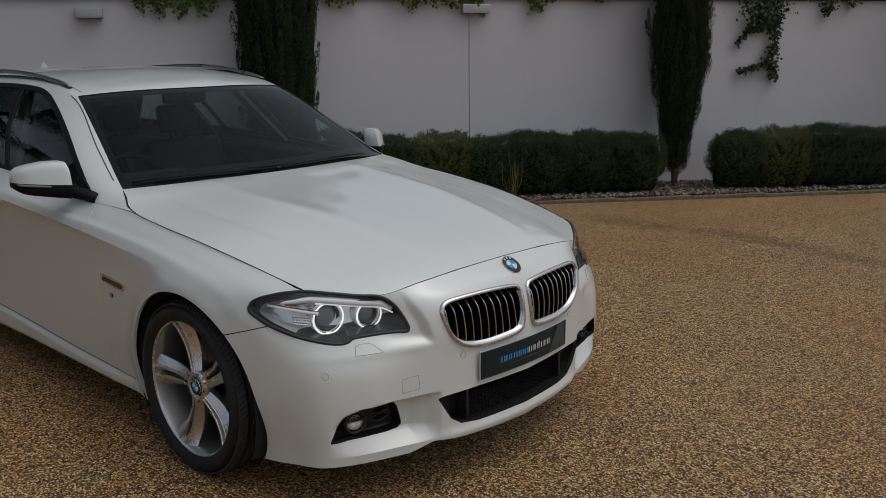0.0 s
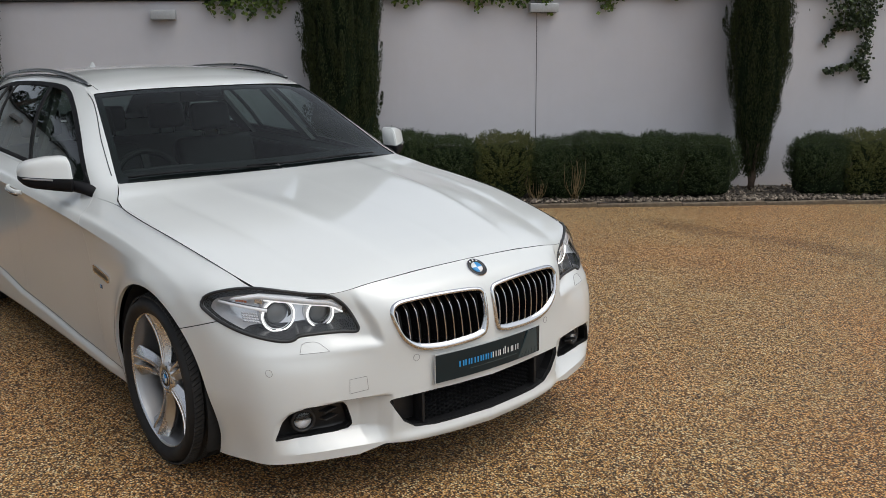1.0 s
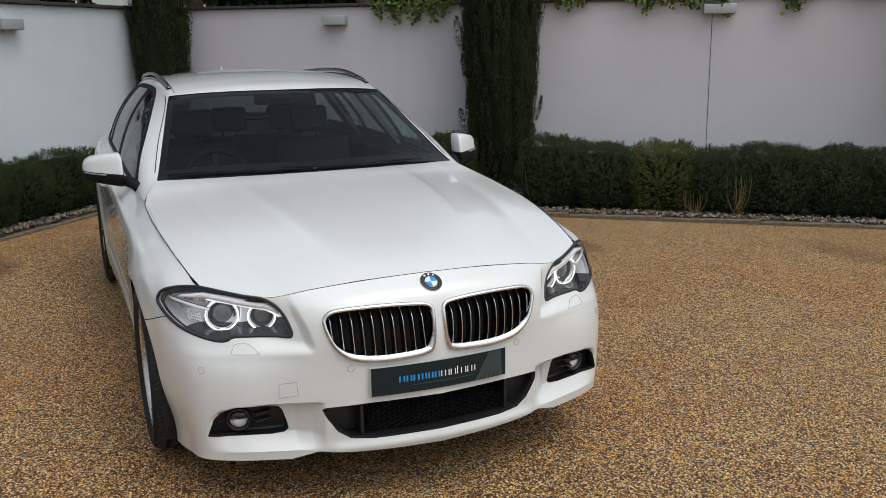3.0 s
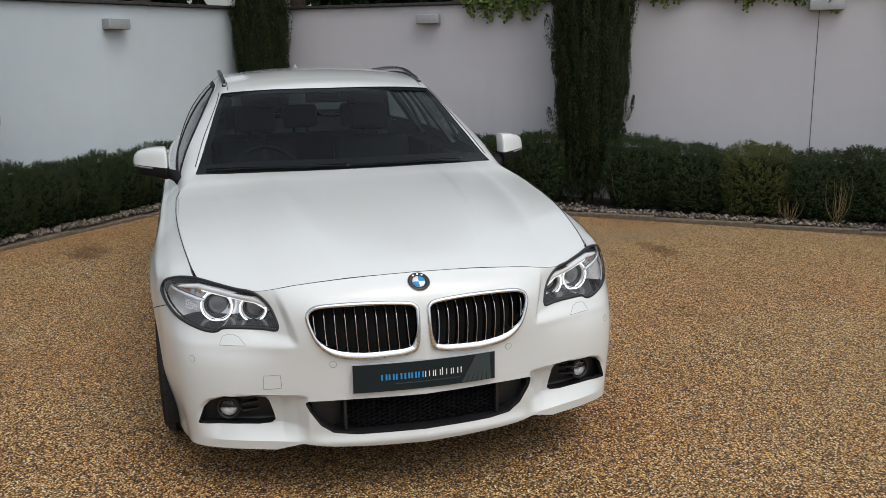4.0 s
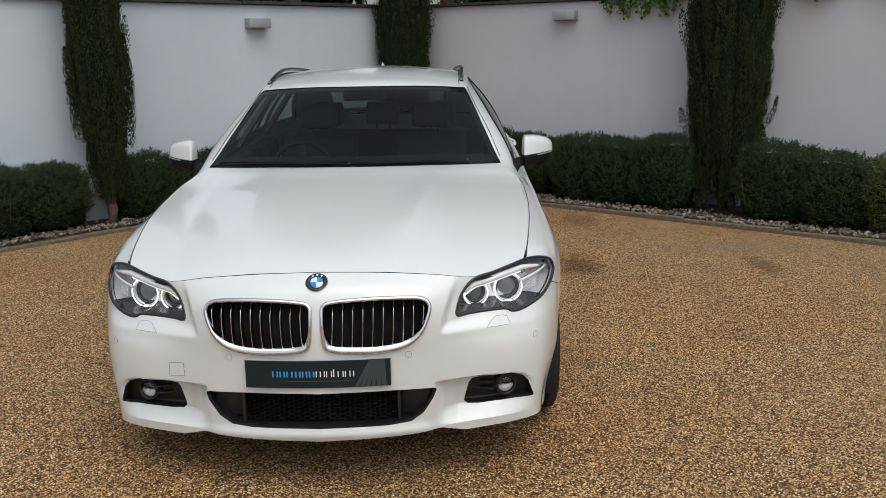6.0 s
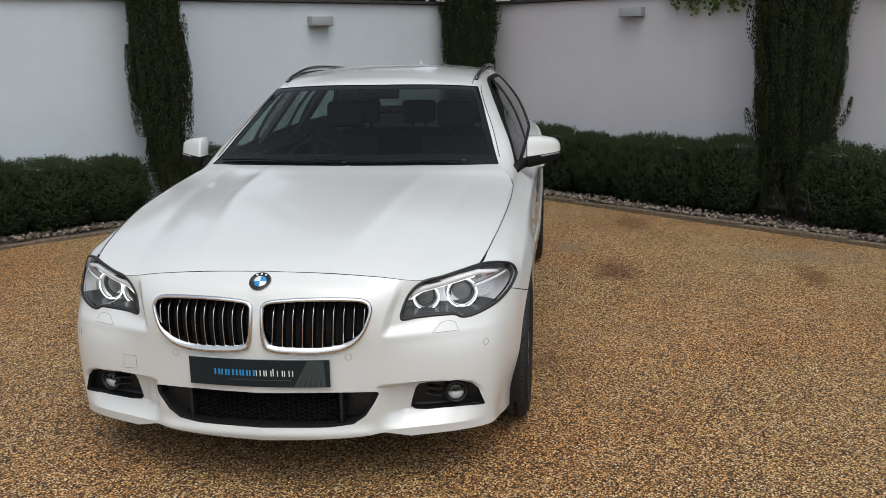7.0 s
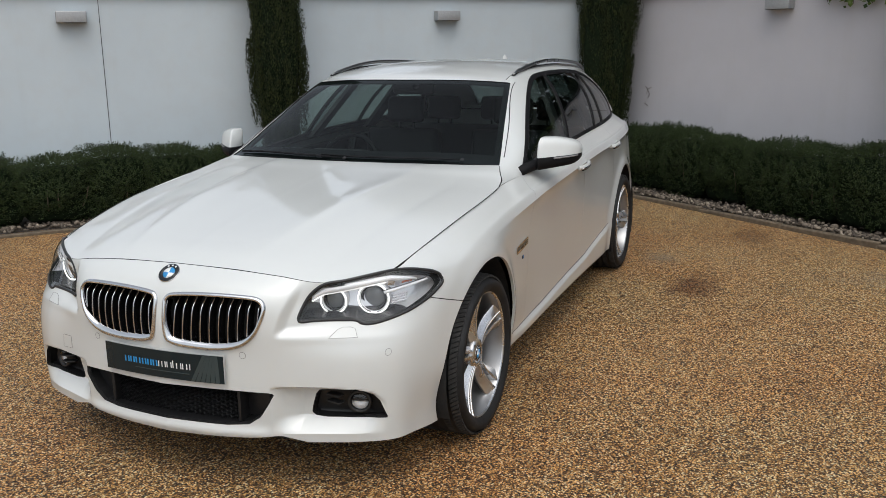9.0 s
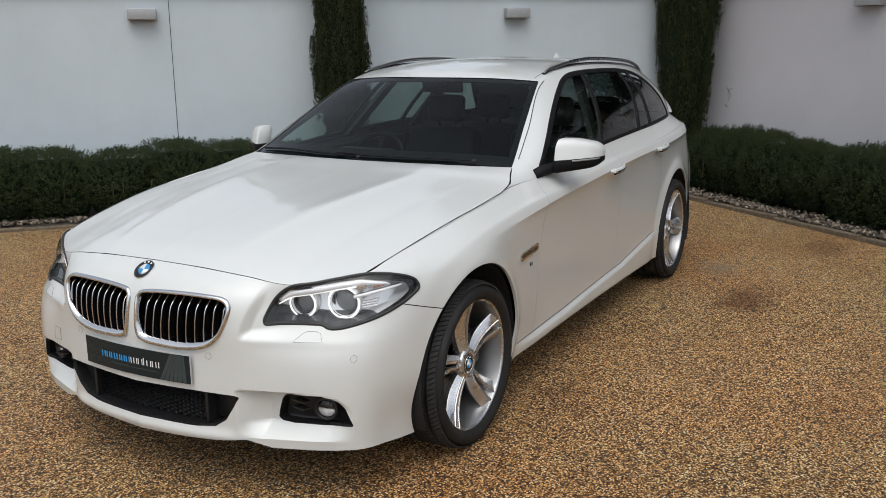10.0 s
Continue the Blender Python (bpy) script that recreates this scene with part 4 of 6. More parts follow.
def kidney(car, sgn):
    o = KIDNEY.outline
    x = nose_x(o[:, 0], o[:, 1])
    c = o.mean(0)
    g = empty("grille", parent=car)
    tagged(g, "chrome-framed kidney grille with upright slats")
    # frame: a swept lip, proud of the skin
    v, f = [], []
    d = np.roll(o, -1, 0) - np.roll(o, 1, 0)
    nrm = np.stack([d[:, 1], -d[:, 0]], -1)
    nrm /= np.linalg.norm(nrm, axis=1)[:, None]
    nrm *= np.sign(((o - c) * nrm).sum(1))[:, None]
    low = np.clip((.60 - o[:, 1]) / .08, 0, 1)
    ring_w = .0036 + .012 * low
    prof = ((.006, -.012), (.007, .002), (.003, .009), (-.004, .011), (-1.0, .004), (-1.15, -.012), (-1.2, -.045))
    for i in range(len(o)):
        for a, b in prof:
            off = a if a > -1 else (a + 1) * .02 - .004 - ring_w[i]
            p = o[i] + nrm[i] * off
            v.append((x[i] + b, p[0], p[1]))
    k = len(prof)
    for i in range(len(o)):
        j = (i + 1) % len(o)
        for q in range(k - 1):
            f.append((i * k + q, i * k + q + 1, j * k + q + 1, j * k + q))
    obj("frame", *flipped((v, f), sgn), CHROME, g, "chrome surround")
    # dark well
    field = grow(KIDNEY, .004)
    w = cut(FLANK, field)
    obj("backing", *flipped((w[0] - np.array((.07, 0, 0)), w[1]), sgn), VOID, g)
    # slats
    for y0 in np.linspace(.052, .376, 10):
        z = np.linspace(.50, .72, 60)
        ok = inside(np.stack([0 * z + y0, z], -1), o) > .006
        if ok.sum() < 5:
            continue
        z = z[ok]
        z = np.linspace(z[0], z[-1], 14)
        s = (z - z[0]) / (z[-1] - z[0])
        xf = nose_x(0 * z + y0, z) - .006 - .006 * s**2 - .034 * np.clip((s - .72) / .28, 0, 1) ** 1.5
        yy = y0 + .006 * np.sin(s * 2.2)
        hw = .0015
        v, f = [], []
        for i in range(len(z)):
            v += [(xf[i] - .04, yy[i] - .002, z[i]), (xf[i] - .006, yy[i] - hw, z[i]), (xf[i], yy[i] - hw * .5, z[i]), (xf[i], yy[i] + hw * .5, z[i]), (xf[i] - .006, yy[i] + hw, z[i]), (xf[i] - .04, yy[i] + .002, z[i])]
        for i in range(len(z) - 1):
            for q in range(6):
                f.append((i * 6 + q, i * 6 + (q + 1) % 6, (i + 1) * 6 + (q + 1) % 6, (i + 1) * 6 + q))
        obj("slat", *flipped((v, f), sgn), GLOSSBLACK, g)
        face = []
        for i in range(len(z)):
            face += [(xf[i] - .0012, yy[i] - hw - .0004, z[i]), (xf[i] + .0012, yy[i] - hw * .4, z[i]), (xf[i] + .0012, yy[i] + hw * .4, z[i]), (xf[i] - .0012, yy[i] + hw + .0004, z[i])]
        ff = [(i * 4 + q, i * 4 + q + 1, i * 4 + q + 5, i * 4 + q + 4) for i in range(len(z) - 1) for q in range(3)]
        obj("slat_trim", *flipped((face, ff), sgn), DARKCHROME, g)


def roundel(parent, c, axis, r, label="", flat=False):
    """The maker's round mark as plain coloured shapes."""
    ax = Vector(axis).normalized()
    c = Vector(c)
    b = obj("round_badge", *disc(c, r, 40, ax, 0.0, .004), CHROME, parent, label)
    b = parent if flat else b
    obj("badge_ring" if flat else "ring", *disc(c + ax * .0042, r * .95, 40, ax, r * .60, .0008), GLOSSBLACK, b)
    for k in range(4):
        obj("badge_quarter" if flat else "quarter", *disc(c + ax * .0042, r * .57, 10, ax, 0.0, .0010, k * math.pi / 2, (k + 1) * math.pi / 2), BLUE if k % 2 == 0 else WHITE, b)
    for a in (60, 90, 120):
        d = disc(c + ax * .0050, r * .87, 3, ax, r * .70, .0007, radians(a - 6), radians(a + 6))
        obj("badge_mark" if flat else "mark", *d, WHITE, b)
    return b


def number_plate(car):
    """A dealer's show plate; its lettering stands as bars."""
    p = empty("number_plate", pose(.868, 0, .448, 0, 0, 0), car)
    tagged(p, "dark show plate with blue and white lettering bars")
    def sheet(y0, y1, z0, z1, lift, n=16):
        yy = np.linspace(y0, y1, n)
        b = -.29 * yy**2
        v = [(b[i] + lift + dx, yy[i], z) for i in range(n) for dx, z in ((0, z0), (0, z1), (-.004, z1), (-.004, z0))]
        f = [(4 * i + s, 4 * i + 4 + s, 4 * i + 4 + (s + 1) % 4, 4 * i + (s + 1) % 4) for i in range(n - 1) for s in range(4)]
        return v, f + [(0, 1, 2, 3), tuple(4 * (n - 1) + s for s in (3, 2, 1, 0))]
    obj("backing", *sheet(-.264, .264, -.054, .054, -.001), PLATE_EDGE, p, smooth=False)
    obj("face", *sheet(-.261, .261, -.051, .051, .0012), PLATE, p, "dark teal acrylic face", smooth=False)
    # letter bars, blue word then white word, two thin strokes for each letter
    y = -.165
    for mt, wide, thick in ((BLUE, (.024, .023, .014, .036, .022, .023), .0062), (WHITE, (.034, .023, .013, .023, .014, .018), .0034)):
        for i, w in enumerate(wide):
            top = .015 if not (mt is WHITE and i == 2) else .022
            for k in range(3 if w > .03 else 2 if w > .016 else 1):
                a = y + .002 + k * (w - thick - .002) / max(1, (2 if w > .03 else 1))
                obj("letter_bar", *sheet(a, a + thick, -.0095, top - .003, .0024, 3), mt, p, smooth=False)
            y += w + .0026
    obj("strapline_bar", *sheet(-.115, .125, -.0265, -.0235, .0022), PLATEGREY, p, smooth=False)
    # pale streaks of the printed backdrop
    for k in range(6):
        a = .13 + k * .020
        v, f = sheet(a, a + .0155, -.05, .05, .0019, 3)
        v = [(x, yy + (z + .05) * (.55 - .12 * k), z) for x, yy, z in v]
        v = [(x, min(yy, .259), z) for x, yy, z in v]
        obj("streak", v, f, PLATEGREY, p, smooth=False)
    return p


def intake_mesh(car):
    g = empty("lower_intake", parent=car)
    tagged(g, "black lower intake with honeycomb mesh")
    w = cut(FLANK, grow(INTAKE, .006))
    obj("backing", *both((w[0] - np.array((.075, 0, 0)), w[1])), VOID, g)
    # recess walls
    o = [(0, .3705), (.25, .3695), (.412, .3655), (.425, .359), (.411, .327), (.375, .272), (.330, .242), (.25, .2345), (0, .2325)]
    o = np.array(o + [(-a, b) for a, b in o[::-1][1:-1]])
    x = nose_x(o[:, 0], o[:, 1])
    n = len(o)
    v = [(x[i] - .004, *o[i]) for i in range(n)] + [(x[i] - .085, o[i][0] * .96, .305 + (o[i][1] - .305) * .94) for i in range(n)]
    obj("throat", v, [(i, (i + 1) % n, n + (i + 1) % n, n + i) for i in range(n)], BLACK, g, smooth=False)
    # honeycomb
    v, f = [], []
    s = .0125
    bar = .0022
    for r in range(-6, 8):
        for c in range(-18, 19):
            cy, cz = c * s * 1.5, .305 + (r + (.5 if c % 2 else 0)) * s * 1.25
            if abs(cy) > .285 or not .240 < cz < .362:
                continue
            cx = .835 - .25 * cy**2 - .04
            b = len(v)
            for k in range(6):
                a = math.pi / 3 * k
                for rr, dx in ((s * .99, 0), (s * .99 - bar, .003), (s * .99 - bar, -.012)):
                    v.append((cx + dx, cy + rr * math.cos(a), cz + .72 * rr * math.sin(a)))
            for k in range(6):
                j = (k + 1) % 6
                f += [(b + 3 * k, b + 3 * j, b + 3 * j + 1, b + 3 * k + 1), (b + 3 * k + 1, b + 3 * j + 1, b + 3 * j + 2, b + 3 * k + 2)]
    tagged(obj("honeycomb", v, f, BLACK, g, smooth=False), kind="stuff")
    for sgn in (1, -1):
        part("duct_wall", bm_box((.735, sgn * .285 - .006, .243), (.805, sgn * .285 + .006, .366), .003), BLACK, g)
        part("duct_panel", bm_box((.738, min(sgn * .29, sgn * .40), .25), (.752, max(sgn * .29, sgn * .40), .362), .003), BLACK, g)


def fog_unit(car, sgn):
    g = empty("fog_lamp_bay", parent=car)
    tagged(g, "black bumper bay with a round fog lamp")
    o = FOG.outline
    x = nose_x(o[:, 0], o[:, 1])
    n = len(o)
    v = [(x[i] - .002, *o[i]) for i in range(n)] + [(x[i] - .055, o[i][0] * .985, o[i][1]) for i in range(n)]
    obj("throat", *flipped((v, [(i, (i + 1) % n, n + (i + 1) % n, n + i) for i in range(n)]), sgn), BLACK, g, smooth=False)
    w = cut(FLANK, grow(FOG, .004))
    obj("backing", *flipped((w[0] - np.array((.050, 0, 0)), w[1]), sgn), BLACK, g)
    c, ax = Vector((.648, .689, .315)), Vector((.95, .28, 0)).normalized()
    obj("pod", *flipped(disc(c - ax * .05, .043, 36, ax, .034, .052), sgn), BLACK, g)
    obj("fog_lamp", *flipped(disc(c - ax * .03, .0345, 32, ax, 0, .012), sgn), CHROME, g, "round clear fog lamp")
    # pale lower and dark upper half discs: the lamp's reflection put into colour
    obj("fog_pale_half", *flipped(disc(c - ax * .017, .031, 18, ax, 0.004, .008, math.pi + .1, 2 * math.pi - .1), sgn), BROW, g)
    obj("fog_lens", *flipped(dome(c - ax * .006, .034, ax, 24, 6, .35), sgn), GLASS_LAMP, g).visible_shadow = False
    obj("fog_dark_half", *flipped(disc(c - ax * .016, .032, 18, ax, 0, .007, .1, math.pi - .1), sgn), SMOKE, g)
    for z in (.322, .348):
        part("vane", bm_box((-.02, -.030, -.0022), (.012, .030, .0022), .001), BLACK, g, m=pose(.690, sgn * .612, z, 0, 0, -sgn * 15))


def build_wheel(name):
    """A wheel standing at the origin, outer face towards +y."""
    w = empty(name)
    tw, R, rr = .122, .334, .265
    prof = [(rr - .004, tw - .012), (rr + .008, tw - .004), (rr + .020, tw + .005), (rr + .045, tw + .002), (R - .022, tw - .010), (R - .010, tw - .022), (R - .003, tw - .040)]
    grooves = []
    for y in (.070, .028, -.028, -.070):
        grooves += [(R, y + .008), (R - .008, y + .006), (R - .008, y - .006), (R, y - .008)]
    prof = prof + grooves + [(R, -.098), (R - .008, -.100), (R - .008, -.108), (R, -.110), (R, -.122)] + [(a, -b - .042) for a, b in prof[::-1]]
    v, f = revolve(prof, 96)
    obj("tyre", v, f, RUBBER, w, "black road tyre")
    # tread blocks: cross cuts on the shoulders
    v, f = [], []
    for k in range(104):
        a = 2 * math.pi * k / 104
        for y0, y1, sk in ((.082, .112, .05), (-.112, -.082, -.05), (.036, .062, .03), (-.062, -.036, -.03), (-.138, -.112, -.04), (-.158, -.141, -.04)):
            b = len(v)
            for da, y in ((-.0225, y0), (.0225, y0), (.0225 + sk, y1), (-.0225 + sk, y1)):
                edge = y > .1 or y < -.14
                for r in ((R - .012 if edge else R - .004), (R - .005 if edge else R + .0022)):
                    v.append((r * math.cos(a + da), y, r * math.sin(a + da)))
            f += [(b + 1, b + 3, b + 5, b + 7), (b, b + 1, b + 7, b + 6), (b + 2, b + 4, b + 5, b + 3), (b, b + 2, b + 3, b + 1), (b + 4, b + 6, b + 7, b + 5)]
    tagged(obj("tread", v, f, TREAD, w, smooth=False), kind="stuff")
    rim_prof = [(rr - .002, tw - .026), (rr + .003, tw - .017), (rr + .001, tw - .012), (rr - .006, tw - .013), (rr - .010, tw - .020), (rr - .016, tw - .040), (rr - .022, .03), (rr - .032, -.02), (rr - .02, -.08), (rr - .004, -tw + .01)]
    rim = obj("rim", *revolve(rim_prof[:5], 96), ALLOY, w, "silver alloy rim with five twin spokes")
    # same rim, coloured darker for the shade behind the spokes
    obj("rim_barrel", *revolve(rim_prof[4:], 96), BARREL, w)
    # five pairs of blades: each falls away from a crest beside the pair's slot
    for k in range(5):
        a = math.pi / 2 + 2 * math.pi * k / 5
        c, sn = math.cos(a), math.sin(a)
        for side in (-1, 1):
            n = 22
            v, f = [], []
            for i in range(n):
                s = i / (n - 1)
                r = .046 + (rr - .007 - .046) * s
                gap = .0034 + .0105 * s**1.2
                out = .031 + .031 * s**1.2 + .014 * s**8
                y = .080 - .009 * math.sin(math.pi * min(1, s * .92)) + .027 * s**2.6
                fall = .006 + .017 * math.sin(math.pi * min(1, .12 + s * .80)) ** .8
                deep = .046 - .016 * s
                band = .0085 + .004 * s
                across = ((gap, -deep), (gap, -.004), (gap + .0018, 0), (gap + band - .002, .0004), (gap + band, -.0030), (gap + band + .004, -.0036), (gap + band + .45 * (out - gap - band), -.0036 - fall * .40), (out - .003, -fall), (out, -fall - .004), (out - .004, -deep - .004))
                for q, h in across:
                    qq = side * q
                    v.append((r * c - qq * sn, y + h, r * sn + qq * c))
            m = len(across)
            for i in range(n - 1):
                for q in range(m - 1):
                    f.append((i * m + q, i * m + q + 1, (i + 1) * m + q + 1, (i + 1) * m + q))
            sp = obj("spoke", v, f, ALLOY, w)
            sp.data.set_sharp_from_angle(angle=radians(28))
    v, f = revolve([(.064, .044), (.064, .070), (.056, .080), (.044, .082), (.039, .078), (.037, .062)], 48)
    hub = obj("hub", v, f, ALLOY, w)
    for k in range(5):
        a = math.pi / 2 + 2 * math.pi * (k + .5) / 5
        obj("bolt", *disc((.051 * math.cos(a), .075, .051 * math.sin(a)), .0080, 12, (0, 1, 0), 0, .006), IRON, w)
    roundel(w, (0, .078, 0), (0, 1, 0), .033, "", True)
    v, f = revolve([(.07, -.01), (.172, -.01), (.174, -.02), (.172, -.034), (.07, -.034)], 64)
    obj("brake_disc", v, f, IRON, w)
    part("brake_caliper", bm_box((-.19, -.045, -.07), (-.115, .03, .07), .012), IRON, w)
    v, f = revolve([(.225, -.06), (.18, -.07), (.01, -.07)], 40)
    obj("back_plate", v, f, VOID, w)
    return w


def wing_mirror(car, sgn):
    m = empty("wing_mirror", parent=car)
    tagged(m, "white wing mirror with black base and indicator strip")
    # cap: upright at its inner end, its top sloping away outwards, flat beneath
    n, k = 30, 17
    v, f, lowv = [], [], []
    for i in range(n):
        s = i / (n - 1)
        y = .882 + .178 * s
        x0 = -.950 - .135 * s + .012 * math.sin(s * 3)
        ends = (1 - max(0.0, 1 - s / .10) ** 2.2) ** .5 * (1 - max(0.0, (s - .72) / .28) ** 2.6) ** .5
        ends = max(.05, ends)
        bot = 1.011 + .011 * s
        top = bot + (1.110 - .006 * s - .030 * max(0.0, s - .35) ** 1.3 / .65 - bot) * (.35 + .65 * ends)
        ahead, back = .080 * (.25 + .75 * ends) * (1 - .30 * s), .050 * (.4 + .6 * ends)
        for j in range(k):
            a = math.pi * j / (k - 1)
            ca, sa = math.cos(a), max(0.0, math.sin(a))
            px = math.copysign(abs(ca) ** .42, ca) * (ahead if ca > 0 else back)
            pz = sa ** .40 * (top - bot)
            v.append((x0 + px - .22 * pz, y, bot + pz))
        for px, dz in ((ahead, 0), (ahead + .003, -.003), (ahead + .002, -.036), (ahead * .85, -.052), (-back, -.036), (-back, 0)):
            lowv.append((x0 + px, y, bot - .0012 + dz * (.45 + .55 * ends) * (1.15 - .3 * s)))
    for i in range(n - 1):
        for j in range(k):
            f.append((i * k + j, i * k + (j + 1) % k, (i + 1) * k + (j + 1) % k, (i + 1) * k + j))
    f += [tuple(range(k))[::-1], tuple(range((n - 1) * k, n * k))]
    obj("cap", *flipped((v, f), sgn), PAINT, m, "white painted mirror cap")
    # black lower shell
    f = [(i * 6 + j, i * 6 + (j + 1) % 6, (i + 1) * 6 + (j + 1) % 6, (i + 1) * 6 + j) for i in range(n - 1) for j in range(6)]
    f += [tuple(range(6))[::-1], tuple(range((n - 1) * 6, n * 6))]
    obj("bowl", *flipped((lowv, f), sgn), PRINT, m)
    # indicator strip along the shell's upper edge, on the outer half
    strip = np.array([lowv[i * 6 + 1] for i in range(13, n - 1)]) + np.array((.0006, 0, -.0035))
    obj("indicator", *flipped(tube(strip, .0042, 8), sgn), GREYSTRIP, m, "smoked indicator strip")
    # foot on the window corner
    foot = [(-.80, .818, .950), (-.865, .835, .962), (-.92, .865, .972), (-.98, .92, .980)]
    obj("foot", *flipped(tube(foot, np.array((.034, .034, .034, .032)), 12, flat=.75), sgn), PRINT, m)
    tri = [(-.795, .843, .938), (-.93, .842, .955), (-.93, .822, 1.030), (-.86, .828, .988)]
    v = tri + [(a, b - .012, c) for a, b, c in tri]
    obj("corner_panel", *flipped((v, [(0, 1, 2, 3), (7, 6, 5, 4), (0, 4, 5, 1), (1, 5, 6, 2), (2, 6, 7, 3), (3, 7, 4, 0)]), sgn), PRINT, m, smooth=False)
    glassv = [(-1.013, .895, 1.005), (-1.118, 1.035, 1.018), (-1.118, 1.030, 1.062), (-1.013, .898, 1.085)]
    obj("mirror_glass", *flipped((glassv, [(0, 1, 2, 3)]), sgn), CHROME, m)


def door_handle(door, sgn, x, z):
    y = flank_y(x, z)
    t = np.linspace(0, 1, 24)
    arc = np.stack([x + .105 - .21 * t, y + .003 + .022 * np.sin(math.pi * t) ** .5, z - .010 + .010 * t], -1)
    h = obj("door_handle", *flipped(tube(arc, .0105, 10, flat=1.15), sgn), PAINT, door)
    strip = arc + np.array((0, .0090, -.006))
    obj("handle_strip", *flipped(tube(strip[2:-2], .0055, 6), sgn), CHROME, door)
    # black bar under the grip, standing for the shade in its recess
    under = arc + np.array((0, .002, -.013))
    obj("grip_gap", *flipped(tube(under[3:-3], .008, 6), sgn), BLACK, door)


def side_gill(wing, sgn):
    v, f = [], []
    g = empty("side_gill", parent=wing)
    pts = [(-.450, .663), (-.638, .674), (-.652, .669), (-.655, .644), (-.642, .638), (-.452, .628), (-.436, .635), (-.434, .655)]
    ys = [flank_y(a, b) for a, b in pts]
    n = len(pts)
    v = [(a, y - .003, b) for (a, b), y in zip(pts, ys)] + [(a, y + .0055, b) for (a, b), y in zip(pts, ys)]
    f = [(i, (i + 1) % n, n + (i + 1) % n, n + i) for i in range(n)] + [tuple(range(n, 2 * n))]
    obj("gill_frame", *flipped((v, f), sgn), CHROME, g, "chrome side vent", smooth=False)
    c = np.array(pts).mean(0)
    inner = [tuple(c + (np.array(p) - c) * (.86, .55)) for p in pts]
    v = [(a, flank_y(a, b) + .0062, b) for a, b in inner]
    obj("gill_slot", *flipped((v, [tuple(range(n))]), sgn), LAMPDARK, g, smooth=False)
    bx, bz = -.575, .590
    yb = flank_y(bx, bz)
    for k, mt in enumerate((CHROME, BLUE, GLOSSBLACK)):
        part("side_mark", bm_box((bx - .014 + k * .010, sgn * yb - .003, bz - .008), (bx - .006 + k * .010, sgn * yb + .003, bz + .008), .001), mt, g)


def wiper(car, a, b, side):
    """An arm and blade lying at the screen's foot."""
    w = empty("wiper", parent=car)
    def on(y, up):
        x = -.604 - .195 * y * y - up
        return cabin(np.array([x]), np.array([.6 * abs(y) / float(YP(x))]))[0] * (1, 1 if y > 0 else -1, 1) + np.array((.003, 0, .007))
    ys = np.linspace(a, b, 16)
    obj("arm", *tube([on(y, .012 + .012 * i / 15) for i, y in enumerate(ys)], .005, 8, flat=.6), PRINT, w)
    yb = np.linspace(a + (b - a) * .15, b + (b - a) * .25, 18)
    yb = np.clip(yb, -.70, .70)
    obj("blade", *tube([on(y, .020 + .012 * i / 17) - np.array((0, 0, .002)) for i, y in enumerate(yb)], .004, 6, flat=1.3), PRINT, w)
    obj("pivot", *dome(on(a, .010), .011, (.2, 0, 1), 14, 5, .7), BLACK, w)


def seat(car, x, y, w, back_top, bench=False):
    s = empty("rear_seat" if bench else "front_seat", parent=car)
    part("cushion", bm_box((x - .02, y - w / 2, .38), (x + .50, y + w / 2, .58), .05, 3), LEATHER, s)
    bm = bm_box((-.07, -w / 2, 0), (.07, w / 2, back_top - .52), .05, 3)
    part("backrest", bm, LEATHER, s, m=pose(x - .03, y, .52, 0, -14, 0))
    heads = (y,) if not bench else (y - .42, y, y + .42)
    for hy in heads:
        bm = bm_box((-.045, -.125, -.085), (.045, .125, .085), .04, 4)
        part("headrest", bm, LEATHER, s, m=pose(x - .03 - .25 * (back_top - .45), hy, back_top + .105, 0, -10, 0))
        for d in (-.05, .05):
            part("headrest_post", bm_box((-.006, -.006, -.08), (.006, .006, .02)), LAMPDARK, s, m=pose(x - .03 - .25 * (back_top - .45), hy + d, back_top + .03))
    return s


